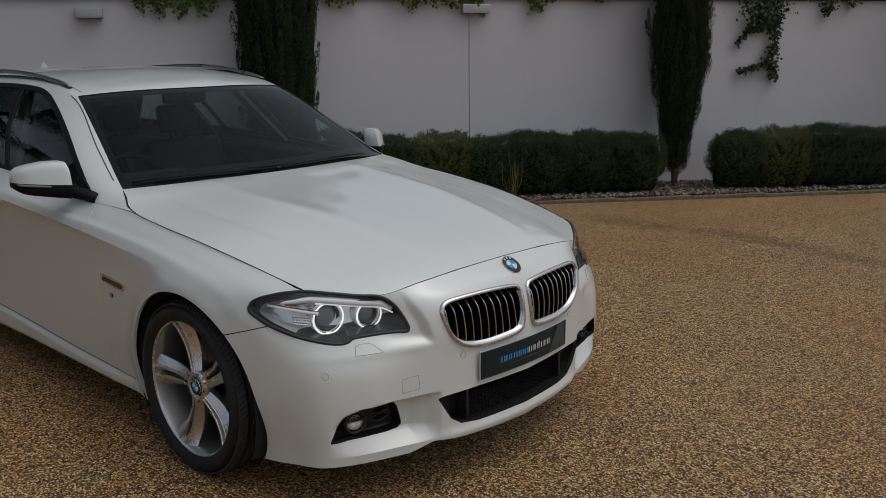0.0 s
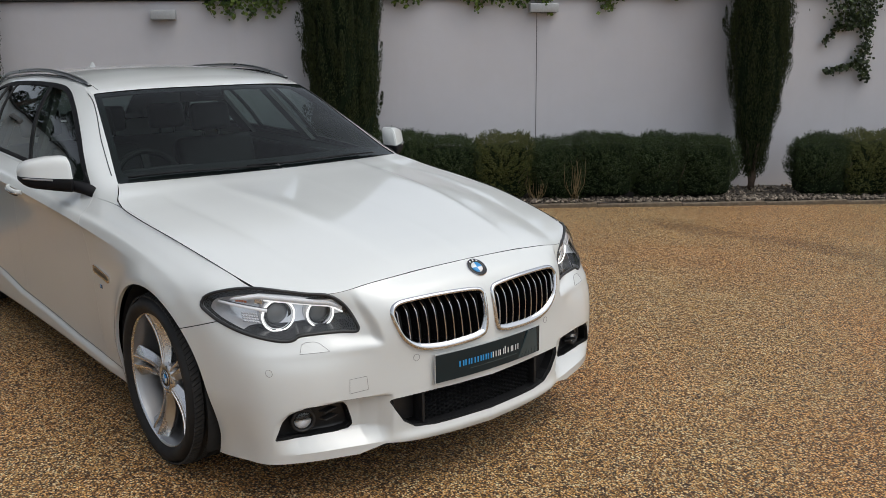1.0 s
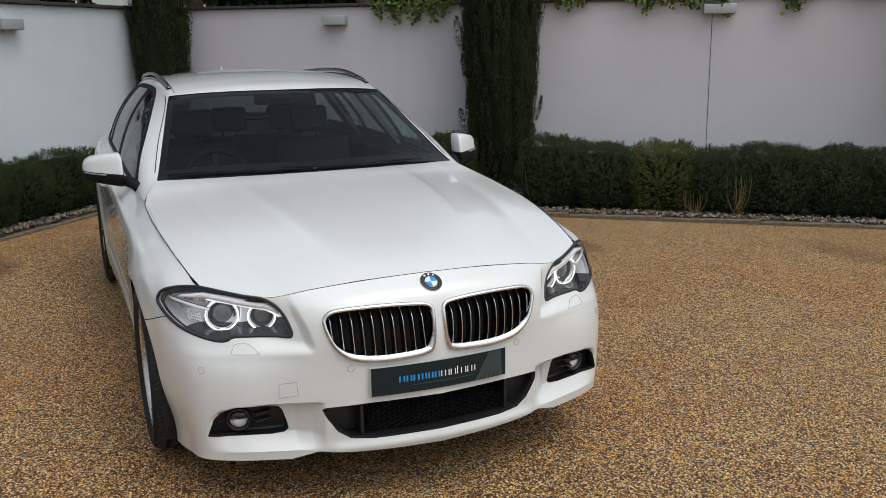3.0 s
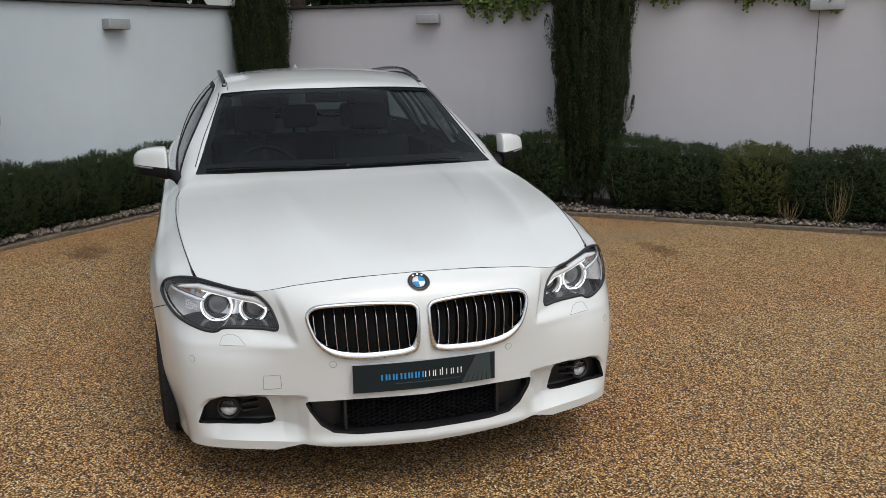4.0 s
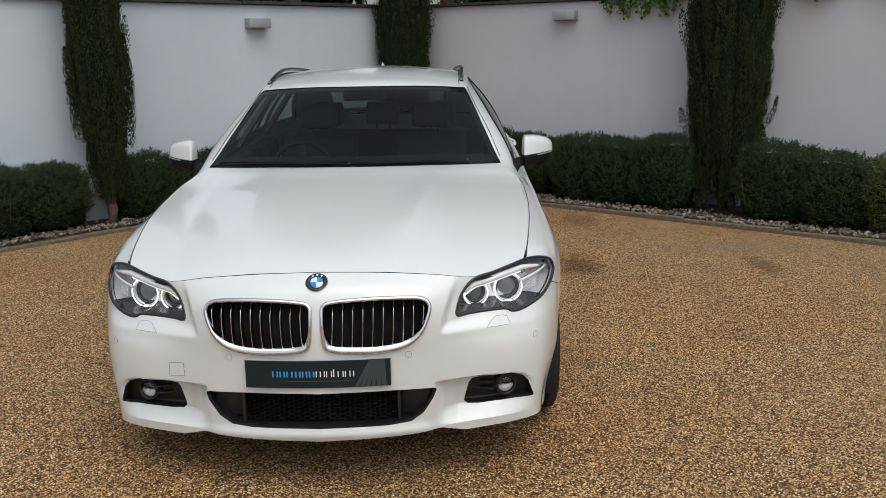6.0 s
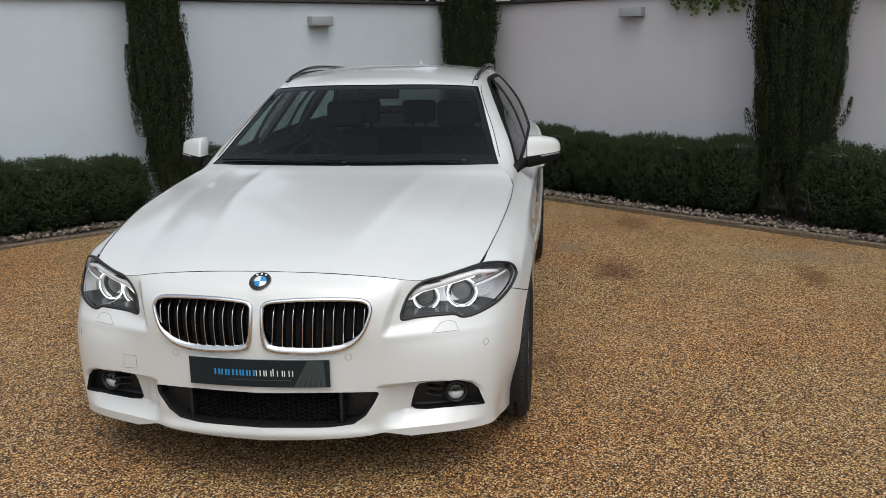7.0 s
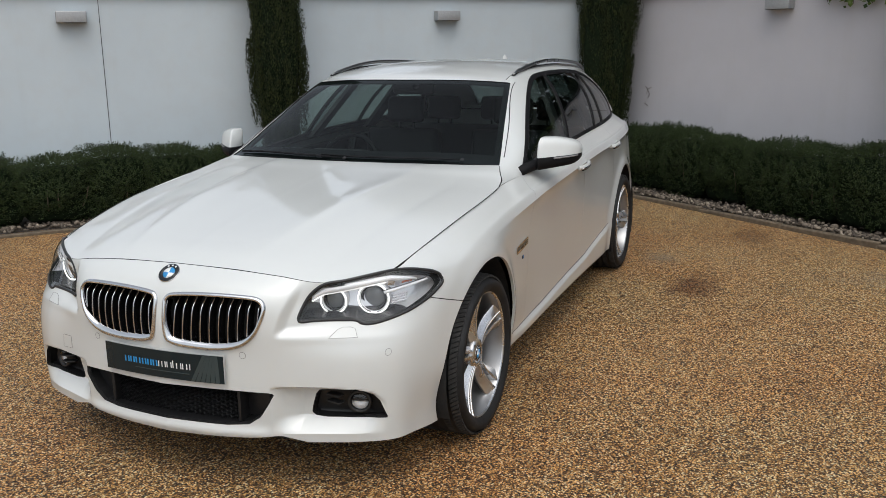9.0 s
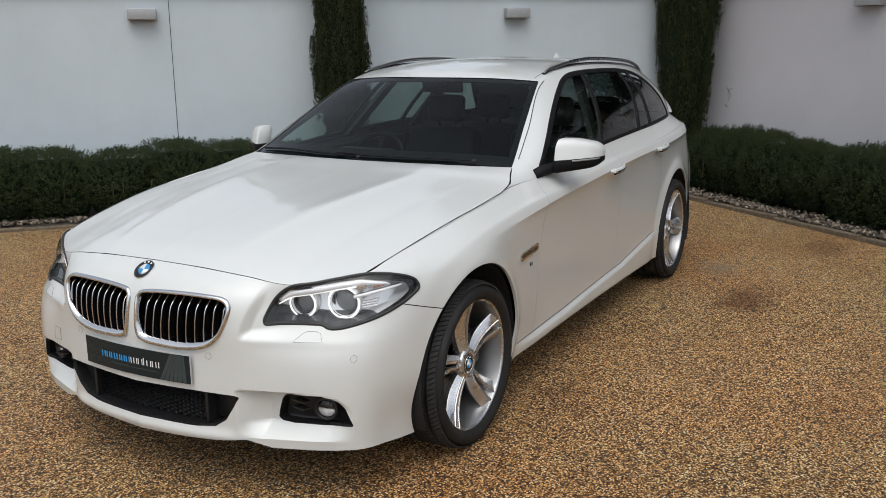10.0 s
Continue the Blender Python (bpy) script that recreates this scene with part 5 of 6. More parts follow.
def interior(car):
    part("cabin_floor", bm_box((-3.7, -.78, .26), (-.45, .78, .36), .02), VOID, car)
    bm = bm_box((-1.20, -.74, .55), (-.66, .74, .965), .05, 3)
    for v in bm.verts:
        if v.co.x < -1.0 and v.co.z > .8:
            v.co.z -= .05
    dash = part("dashboard", bm, GREYTRIM, car, "dark grey dashboard")
    part("instrument_hood", bm_box((-1.24, -.55, .90), (-1.02, -.18, .985), .035, 3), GREYTRIM, dash)
    for sgn in (1, -1):
        part("door_card", bm_box((-2.62, sgn * .77 - .03, .36), (-.75, sgn * .77 + .03, .96), .02), LEATHER, car)
        # inner faces of the middle and rear pillars
        for xt, xb, wd in ((-1.935, -1.665, .085), (-2.63, -2.43, .15)):
            v = []
            for q, z in ((xb, 1.0), (xt, 1.39)):
                yy = float(cabin(np.array([q]), np.array([1.0 if z < 1.1 else .64]))[0][1]) - .035
                v += [(q + wd / 2, yy, z), (q - wd / 2, yy, z), (q - wd / 2, yy - .03, z), (q + wd / 2, yy - .03, z)]
            f = [(0, 1, 5, 4), (1, 2, 6, 5), (2, 3, 7, 6), (3, 0, 4, 7), (0, 3, 2, 1), (4, 5, 6, 7)]
            obj("inner_pillar", *flipped((v, f), sgn), GREYTRIM, car, smooth=False)
    xs = np.linspace(-1.40, -3.45, 30)
    ws = np.linspace(0, .56, 14)
    X, Wg = np.meshgrid(xs, ws, indexing="ij")
    P = cabin(X, Wg)
    P[..., 2] -= .03
    P[:, 0, 1] = 0
    obj("headliner", *both((P.reshape(-1, 3), grid_faces(30, 14))), HEADLINER, car)
    seat(car, -1.95, -.37, .50, 1.04)
    seat(car, -1.95, .37, .50, 1.04)
    seat(car, -2.75, 0, 1.30, 1.00, True)
    part("load_floor", bm_box((-3.85, -.70, .60), (-2.95, .70, .66), .02), VOID, car)
    # steering wheel on the right-hand side
    sw = empty("steering_wheel", pose(-1.30, -.37, .885, 0, 66, 0), car)
    obj("rim", *torus((0, 0, 0), .178, .0155, (0, .001, 1), 48, 10), PRINT, sw)
    part("boss", bm_box((-.07, -.08, -.03), (.07, .08, .012), .03, 3), LEATHER, sw)
    for a in (90, 270, 180):
        part("wheel_spoke", bm_box((.06, -.02, -.012), (.175, .02, .004), .004), PRINT, sw, m=pose(0, 0, 0, 0, 0, a))
    rv = empty("rear_view_mirror", pose(-1.42, 0, 1.315, 0, 8, 0), car)
    part("casing", bm_box((-.02, -.125, -.032), (.015, .125, .032), .015, 3), BLACK, rv)
    part("stalk", bm_box((.0, -.03, .02), (.09, .03, .06), .01), BLACK, rv)
    part("sensor_pod", bm_box((.03, -.06, .01), (.12, .06, .05), .02), BLACK, rv)


def build_car():
    car = empty("estate_car")
    tagged(car, "white estate car with silver alloy wheels, parked on gravel", "car")
    bumper, doors = build_body(car)
    hood = build_bonnet(car)
    build_cabin(car, doors)
    for sgn in (1, -1):
        headlamp(car, sgn)
        kidney(car, sgn)
        fog_unit(car, sgn)
        wing_mirror(car, sgn)
        door_handle(doors["front_door", sgn], sgn, -1.655, .888)
        door_handle(doors["rear_door", sgn], sgn, -2.50, .918)
        side_gill(car, sgn)
        # fine line between the doors and the skirt
        xs = np.linspace(-2.50, -.46, 60)
        zs = np.interp(xs, [-2.6, -2.37, -1.93, -1.05, -.38, -.3], [.40, .367, .299, .258, .250, .250])
        sill = np.stack([xs, [flank_y(a, b) + .0005 for a, b in zip(xs, zs)], zs], -1)
        obj("skirt_line", *flipped(tube(sill, .0016, 6), sgn), HAIR, car)
        # arch liners
        for cx, cz in (FRONT_ARCH, REAR_ARCH):
            n = 30
            v = []
            for i in range(n):
                a = radians(-25 + 230 * i / (n - 1))
                for y, r in ((.915, ARCH_R + .006), (.60, ARCH_R + .012), (.58, .1)):
                    v.append((cx + r * math.cos(a), y, cz + r * math.sin(a)))
            f = [(3 * i + k, 3 * i + k + 1, 3 * i + k + 4, 3 * i + k + 3) for i in range(n - 1) for k in range(2)]
            obj("arch_liner", *flipped((v, f), sgn), LINER, car)
    number_plate(car)
    intake_mesh(car)
    ax = Vector((.62, 0, .78))
    roundel(car, (.776, 0, .762), ax, .041, "round blue and white badge")
    wiper(car, .58, -.02, 1)
    wiper(car, -.02, -.62, 1)
    # roof fin
    v, f = [], []
    for i in range(12):
        s = i / 11
        h, w = .050 * math.sin(math.pi * min(1, s * 1.1 + .02)) ** .8 * (1 if s < .8 else 1 - (s - .8) * 3), .022 * math.sin(math.pi * (s * .9 + .08))
        x = -3.02 - .15 * s
        z = float(ZC(x)) - .004
        v += [(x, -w, z), (x + .01, -w * .3, z + h * .8), (x + .012, 0, z + h), (x + .01, w * .3, z + h * .8), (x, w, z)]
    f = [(5 * i + k, 5 * i + k + 1, 5 * i + k + 6, 5 * i + k + 5) for i in range(11) for k in range(4)]
    obj("roof_fin", v, f, PAINT, car, "white shark-fin aerial")
    interior(car)
    # underside
    part("underbody", bm_box((-3.9, -.60, .20), (.62, .60, .27), .02), VOID, car)
    part("sill_floor", bm_box((-2.55, -.86, .215), (-.42, .86, .26), .01), VOID, car)
    wheel = build_wheel("wheel")
    wheel.parent = car
    wheel.matrix_basis = pose(-.018, .816, .334 + ground_z(0, .8), 0, 0, 0) @ pose(0, 0, 0, 0, 5, 0)
    for x, y, spin in ((-.018, -.816, 16), (-2.968, .800, 47), (-2.968, -.800, 12)):
        copy_thing(wheel, pose(x, y, .334 + ground_z(x, y), 0, 0, 180 if y < 0 else 0) @ pose(0, 0, 0, 0, spin, 0)).parent = car
    return car


car = build_car()

# ---- the yard ----


def heading(a, b):
    return math.degrees(math.atan2(b[1] - a[1], b[0] - a[0]))


def yard_z(x, y):
    """The yard's fall, level far outside the walls."""
    return ground_z(max(-11.0, min(9.0, x)), max(-9.0, min(12.0, y)))


def build_ground():
    xs = np.concatenate([[-400, -120, -40, -16], np.linspace(-11, 9, 41), [20, 50, 140, 400]])
    ys = np.concatenate([[-400, -120, -40, -16], np.linspace(-9, 12, 43), [20, 50, 140, 400]])
    v = [(x, y, yard_z(x, y)) for x in xs for y in ys]
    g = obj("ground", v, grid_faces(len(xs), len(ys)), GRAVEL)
    if g.data.polygons[0].normal.z < 0:
        g.data.flip_normals()
    tagged(g, "golden bound gravel yard with a few damp marks", "ground", kind="structure")


build_ground()

WALL_TOP = 2.03
CORNER = np.array((-7.02, .04))
LEFT_END, RIGHT_END = np.array((1.10, -8.02)), np.array((.95, 13.46))
L_DIR, R_DIR = (LEFT_END - CORNER) / np.linalg.norm(LEFT_END - CORNER), (RIGHT_END - CORNER) / np.linalg.norm(RIGHT_END - CORNER)
L_OUT, R_OUT = np.array((L_DIR[1], -L_DIR[0])), np.array((-R_DIR[1], R_DIR[0]))
KERB_L = (np.array((-3.62, -2.54)), np.array((.772, -.636)))
KERB_R = (np.array((-3.59, 3.70)), np.array((.569, .822)))


def strip_box(name, a, b, out, d0, d1, z0, z1, material, bevel=0.0, kind="structure", label="", cat="", smooth=False):
    """A long box along a line on plan, from d0 to d1 outward of it."""
    a, b, out = np.array(a), np.array(b), np.array(out)
    L = np.linalg.norm(b - a)
    n = max(2, int(L / .5))
    bm = bmesh.new()
    rings = []
    for i in range(n + 1):
        p = a + (b - a) * i / n
        q = []
        for d, z in ((d0, z0), (d1, z0), (d1, z1), (d0, z1)):
            w = p + out * d
            q.append(bm.verts.new((w[0], w[1], z if z > 1.2 else z + yard_z(*w))))
        rings.append(q)
    for i in range(n):
        for k in range(4):
            bm.faces.new((rings[i][k], rings[i][(k + 1) % 4], rings[i + 1][(k + 1) % 4], rings[i + 1][k]))
    bm.faces.new(rings[0][::-1])
    bm.faces.new(rings[-1])
    bmesh.ops.recalc_face_normals(bm, faces=bm.faces[:])
    if bevel:
        es = [e for e in bm.edges if abs(e.verts[0].co.z - e.verts[1].co.z) < .2 and max(v.co.z for v in e.verts) > (z1 - .05 if z1 > 1 else -9) and len(e.link_faces) == 2 and e.calc_face_angle(0) > .5]
        bmesh.ops.bevel(bm, geom=es, offset=bevel, segments=2, affect="EDGES")
    ob = part(name, bm, material, None, smooth=smooth)
    tagged(ob, label, cat, kind=kind)
    return ob


def build_walls():
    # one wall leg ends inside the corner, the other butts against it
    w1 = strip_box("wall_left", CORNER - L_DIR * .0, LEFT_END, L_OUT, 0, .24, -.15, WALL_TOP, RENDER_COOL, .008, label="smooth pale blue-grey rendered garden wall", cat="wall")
    w2 = strip_box("wall_right", CORNER - R_DIR * .30, RIGHT_END, R_OUT, .0, .24, -.15, WALL_TOP - .0, RENDER, .008, label="smooth pale grey rendered garden wall", cat="wall")
    # slate coping, piece by piece
    for host, a, d, out, L in ((w1, CORNER, L_DIR, L_OUT, 11.2), (w2, CORNER + R_DIR * .02, R_DIR, R_OUT, 15.0)):
        rnd = random.Random(3)
        s = 0.0
        hd = math.degrees(math.atan2(d[1], d[0]))
        sgn = 1 if (np.array((-d[1], d[0])) @ out) > 0 else -1
        while s < L:
            w = .58 + rnd.uniform(-.02, .02)
            bm = bm_box((0.004, -.05 if sgn > 0 else -.29, WALL_TOP + .003), (w - .004, .29 if sgn > 0 else .05, WALL_TOP + .034), .005, 1)
            p = a + d * s
            part("coping_slate", bm, SLATE, host, smooth=False, m=pose(p[0], p[1], rnd.uniform(-.002, .002), 0, 0, hd + rnd.uniform(-.15, .15)))
            s += w
    # movement joints, dark grooves in the render
    for p, host in ((np.array((-3.14, -3.81)), "left"), (np.array((-3.995, 5.213)), "right")):
        d, out = (L_DIR, L_OUT) if host == "left" else (R_DIR, R_OUT)
        q = CORNER + d * ((p - CORNER) @ d)
        bm = bm_box((-.0026, -.003, -.05), (.0026, .003, WALL_TOP - .002))
        tagged(part("wall_joint", bm, SEAMCOL, None, smooth=False, m=pose(q[0], q[1], 0, 0, 0, heading((0, 0), d))), "thin dark movement joint in the render", "trim", kind="structure")
    return w1, w2


def build_kerbs():
    for nm, (c, d), s0, s1, out in (("kerb_left", KERB_L, -3.78, 6.8, np.array((-.636, -.772))), ("kerb_right", KERB_R, -4.86, 8.6, np.array((-.822, .569)))):
        rnd = random.Random(8)
        host = strip_box(nm, c + d * s0, c + d * s1, out, 0.006, .052, -.1, .022, STONE_KERB, 0, label="low weathered edging kerb along the gravel", cat="kerb")
        s = s0
        while s < s1 - .3:
            w = .9
            p = c + d * s
            m = pose(p[0], p[1], yard_z(*p) + rnd.uniform(-.004, .004), 0, 0, heading((0, 0), d) + rnd.uniform(-.3, .3))
            y0, y1 = (0, .058) if (np.array((-d[1], d[0])) @ out) > 0 else (-.058, 0)
            part("kerb_stone", bm_box((.003, y0, -.08), (w - .003, y1, .032), .007, 1), STONE_KERB, host, smooth=False, m=m)
            s += w
    # planting beds between kerb and wall
    for nm, (c, d), out, s0, s1 in (("bed_left", KERB_L, np.array((-.636, -.772)), -4.4, 6.8), ("bed_right", KERB_R, np.array((-.822, .569)), -5.4, 8.6)):
        n, m = 60, 6
        v = []
        rnd = random.Random(5)
        for i in range(n):
            for k in range(m):
                p = c + d * (s0 + (s1 - s0) * i / (n - 1)) + out * (.05 + 1.15 * k / (m - 1))
                v.append((p[0], p[1], yard_z(*p) + .030 + rnd.uniform(-.012, .012)))
        b = obj(nm, v, grid_faces(n, m), SOIL)
        if b.data.polygons[0].normal.z < 0:
            b.data.flip_normals()
        tagged(b, "dark soil planting bed along the wall", "planting bed", kind="structure")


WALL_L, WALL_R = build_walls()
build_kerbs()


def stones():
    """Cobbles strewn along the kerbs."""
    rnd = random.Random(12)
    ico = bmesh.new()
    bmesh.ops.create_icosphere(ico, subdivisions=2, radius=1)
    bv = [v.co.copy() for v in ico.verts]
    bf = [tuple(v.index for v in f.verts) for f in ico.faces]
    ico.free()
    for (c, d), out, s0, s1 in ((KERB_L, np.array((-.636, -.772)), -3.9, 6.6), (KERB_R, np.array((-.822, .569)), -4.9, 8.4)):
        v, f = [], []
        count = int((s1 - s0) * 300)
        for _ in range(count):
            p = c + d * rnd.uniform(s0, s1) + out * (.08 + abs(rnd.gauss(0, .13)))
            if s1 > 8 and _ % 9 == 0:
                # the open patch round a cypress foot
                p = c + d * rnd.uniform(2.75, 4.25) + out * rnd.uniform(.1, 1.08)
            r = rnd.uniform(.011, .023) * (1.35 if rnd.random() < .12 else 1)
            q = Euler((rnd.uniform(0, 6), rnd.uniform(0, 6), rnd.uniform(0, 6))).to_matrix()
            sc = Vector((1, rnd.uniform(.6, 1), rnd.uniform(.4, .75)))
            z = yard_z(*p) + .035 + rnd.uniform(0, .022)
            b = len(v)
            for w in bv:
                k = q @ Vector((w.x * sc.x, w.y * sc.y, w.z * sc.z)) * r
                v.append((p[0] + k.x, p[1] + k.y, z + k.z * .8))
            f += [tuple(i + b for i in t) for t in bf]
        tagged(obj("cobbles", v, f, PEBBLE), "grey rounded cobbles strewn along the kerb", "stones", kind="stuff")


stones()


def wall_lamp(p, out, wide=.125):
    """A box lamp fixed to the wall."""
    hd = math.degrees(math.atan2(-out[1], -out[0])) + 90
    w = empty("wall_lamp", pose(p[0], p[1], p[2], 0, 0, hd))
    tagged(w, "grey metal box lamp fixed to the rendered wall, unlit", "wall lamp", "lamps along the wall")
    part("housing", bm_box((-wide, -.105, -.045), (wide, 0.0, .052), .006), LAMP_BOX, w)
    part("lower_slot", bm_box((.013 - wide, -.094, -.0475), (wide - .013, -.02, -.043)), GLOSSBLACK, w, smooth=False)
    part("fixing_plate", bm_box((-.10, -.004, -.035), (.10, .006, .042), .002), SLATE, w)


for p, out, d in (((-2.93, -3.93, 1.835), L_OUT, L_DIR), ((-5.48, -1.42, 1.845), L_OUT, L_DIR), ((-5.94, 1.76, 1.885), R_OUT, R_DIR), ((-3.925, 5.24, 1.925), R_OUT, R_DIR), ((-.80, 10.3, 1.93), R_OUT, R_DIR)):
    q = CORNER + d * ((np.array(p[:2]) - CORNER) @ d) - out * .001
    wall_lamp((q[0], q[1], p[2]), out, .160 if p[1] > 5 else .125)


# ---- planting ----


def leaf_cloud(points, dirs, size, rnd, wide=.5, cup=.25, loose=.45):
    """Folded leaves, one at each point, looking roughly along its direction."""
    v, f = [], []
    for p, d in zip(points, dirs):
        d = Vector(d) + Vector((rnd.gauss(0, loose), rnd.gauss(0, loose), rnd.gauss(0, loose)))
        if d.length < 1e-3:
            d = Vector((0, 0, 1))
        d.normalize()
        side = d.cross(Vector((rnd.gauss(0, 1), rnd.gauss(0, 1), rnd.gauss(0, 1))))
        if side.length < 1e-3:
            continue
        side.normalize()
        up = side.cross(d)
        s = size * rnd.uniform(.65, 1.3)
        p = Vector(p)
        b = len(v)
        v += [tuple(p - up * s * .5), tuple(p + side * s * wide * .5 + d * s * cup * .3), tuple(p + up * s * .5), tuple(p - side * s * wide * .5 + d * s * cup * .3)]
        f += [(b, b + 1, b + 2), (b, b + 2, b + 3)]
    return v, f


def shrub_mesh(seed, w, dpt, h, n):
    """A clipped shrub: short leafy sprigs over a rounded block, ragged on top and thin at the foot."""
    rnd = random.Random(seed)
    pts, dirs = [], []
    c = Vector((0, 0, h * .5))
    made = 0
    while made < n:
        d = Vector((rnd.gauss(0, 1), rnd.gauss(0, 1), rnd.gauss(0, 1))).normalized()
        e = 4.0
        q = d * (abs(d.x) ** e + abs(d.y) ** e + abs(d.z) ** e) ** (-1 / e)
        p = Vector((q.x * w / 2, q.y * dpt / 2, h * .5 + q.z * h * .47))
        low = max(0.0, 1 - p.z / (h * .55))
        p.x *= 1 - .10 * low
        p.y *= 1 - .16 * low
        if p.z < .03 or rnd.random() < low * .30:
            continue
        made += 1
        p = c + (p - c) * (1 - abs(rnd.gauss(0, .075)))
        p += d * (noise.noise(Vector((p.x * 5 + seed * 3.1, p.y * 5, p.z * 4))) * .075 + noise.noise(Vector((p.x * 13 + seed, p.y * 13, p.z * 9))) * .030)
        way = (d + Vector((rnd.gauss(0, .35), rnd.gauss(0, .35), .75 + rnd.gauss(0, .3)))).normalized()
        long = rnd.uniform(.035, .085) * (1.5 if d.z > .6 and rnd.random() < .25 else 1)
        side = way.cross(Vector((rnd.gauss(0, 1), rnd.gauss(0, 1), rnd.gauss(0, 1)))).normalized()
        k = max(5, int(long / .0065))
        for i in range(k):
            a = i * 2.4
            o = (side * math.cos(a) + way.cross(side) * math.sin(a))
            t = i / (k - 1)
            pts.append(p + way * (long * (t - .6)) + o * .011 * (1.15 - t))
            dirs.append(o * .8 + way * .55 + d * .3)
    return leaf_cloud(pts, dirs, .0165, rnd, .55, .3, .30)


def shrub(seed, w, dpt, h, leaf=None, n=2900):
    s = empty("box_shrub")
    v, f = shrub_mesh(seed, w, dpt, h, n)
    obj("foliage", v, f, leaf or HEDGE_LEAF, s, smooth=False)
    # near-black core, standing for the shade inside the shrub
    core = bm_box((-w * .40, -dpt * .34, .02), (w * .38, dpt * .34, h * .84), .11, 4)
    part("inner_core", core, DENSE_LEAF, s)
    rnd = random.Random(seed)
    for k in range(9):
        x, y = rnd.uniform(-w * .36, w * .36), rnd.choice((-1, 1)) * rnd.uniform(.10, .40) * dpt
        obj("stem", *tube([(x * .6, y * .4, -.03), (x * .9 + rnd.gauss(0, .015), y * .8, .12), (x * 1.1, y, .24), (x * 1.2 + rnd.gauss(0, .02), y * 1.1, .38)], np.array((.008, .0065, .005, .003)), 6), BARK, s)
    return s


def plant_hedges():
    kinds = [shrub(1, .62, .50, .70), shrub(2, .58, .52, .68), shrub(3, .66, .50, .72), shrub(4, .55, .48, .69), shrub(5, .56, .50, .71, HEDGE_YELLOW)]
    for k in kinds:
        k["label"] = "dark green clipped box shrub in a low hedge"
        k["category"] = "shrub"
        k["group"] = "clipped hedge along the wall"
    kinds[4]["label"] = "yellowing clipped box shrub in a low hedge"
    rnd = random.Random(21)
    places = []
    # along the left bed, then the right one, broken where a cypress stands
    for (c, d), out, off, runs in ((KERB_L, np.array((-.636, -.772)), .36, ((-3.3, -.42), (-.10, 5.6))), (KERB_R, np.array((-.822, .569)), .50, ((-4.8, -1.40), (-.84, 3.02), (3.78, 7.6)))):
        for a, b in runs:
            n = round((b - a) / .52)
            for i in range(n):
                s = a + (b - a) * (i + .5) / n
                p = c + d * s + out * off
                kd = rnd.randrange(4)
                if min(abs(s - .42), abs(s - 4.8)) < .27 and off > .4:
                    kd = 4
                places.append((kd, p, heading((0, 0), d) + rnd.choice((0, 180)), (b - a) / n / .52 * rnd.uniform(1.04, 1.16), 1 if off > .4 else .87))
    used = set()
    for kd, p, hd, k, tall in places:
        m = pose(p[0], p[1], yard_z(*p) + .03, 0, 0, hd + rnd.uniform(-4, 4))
        sc = (k, rnd.uniform(.95, 1.05), tall * rnd.uniform(.935, 1.045))
        if kd not in used:
            used.add(kd)
            kinds[kd].matrix_basis = m
            kinds[kd].scale = sc
        else:
            ob = copy_thing(kinds[kd], m)
            ob.scale = sc
    for i, k in enumerate(kinds):
        if i not in used:
            p = KERB_R[0] + KERB_R[1] * 7.9 + np.array((-.822, .569)) * .5
            k.matrix_basis = pose(p[0], p[1], yard_z(*p) + .03)


plant_hedges()


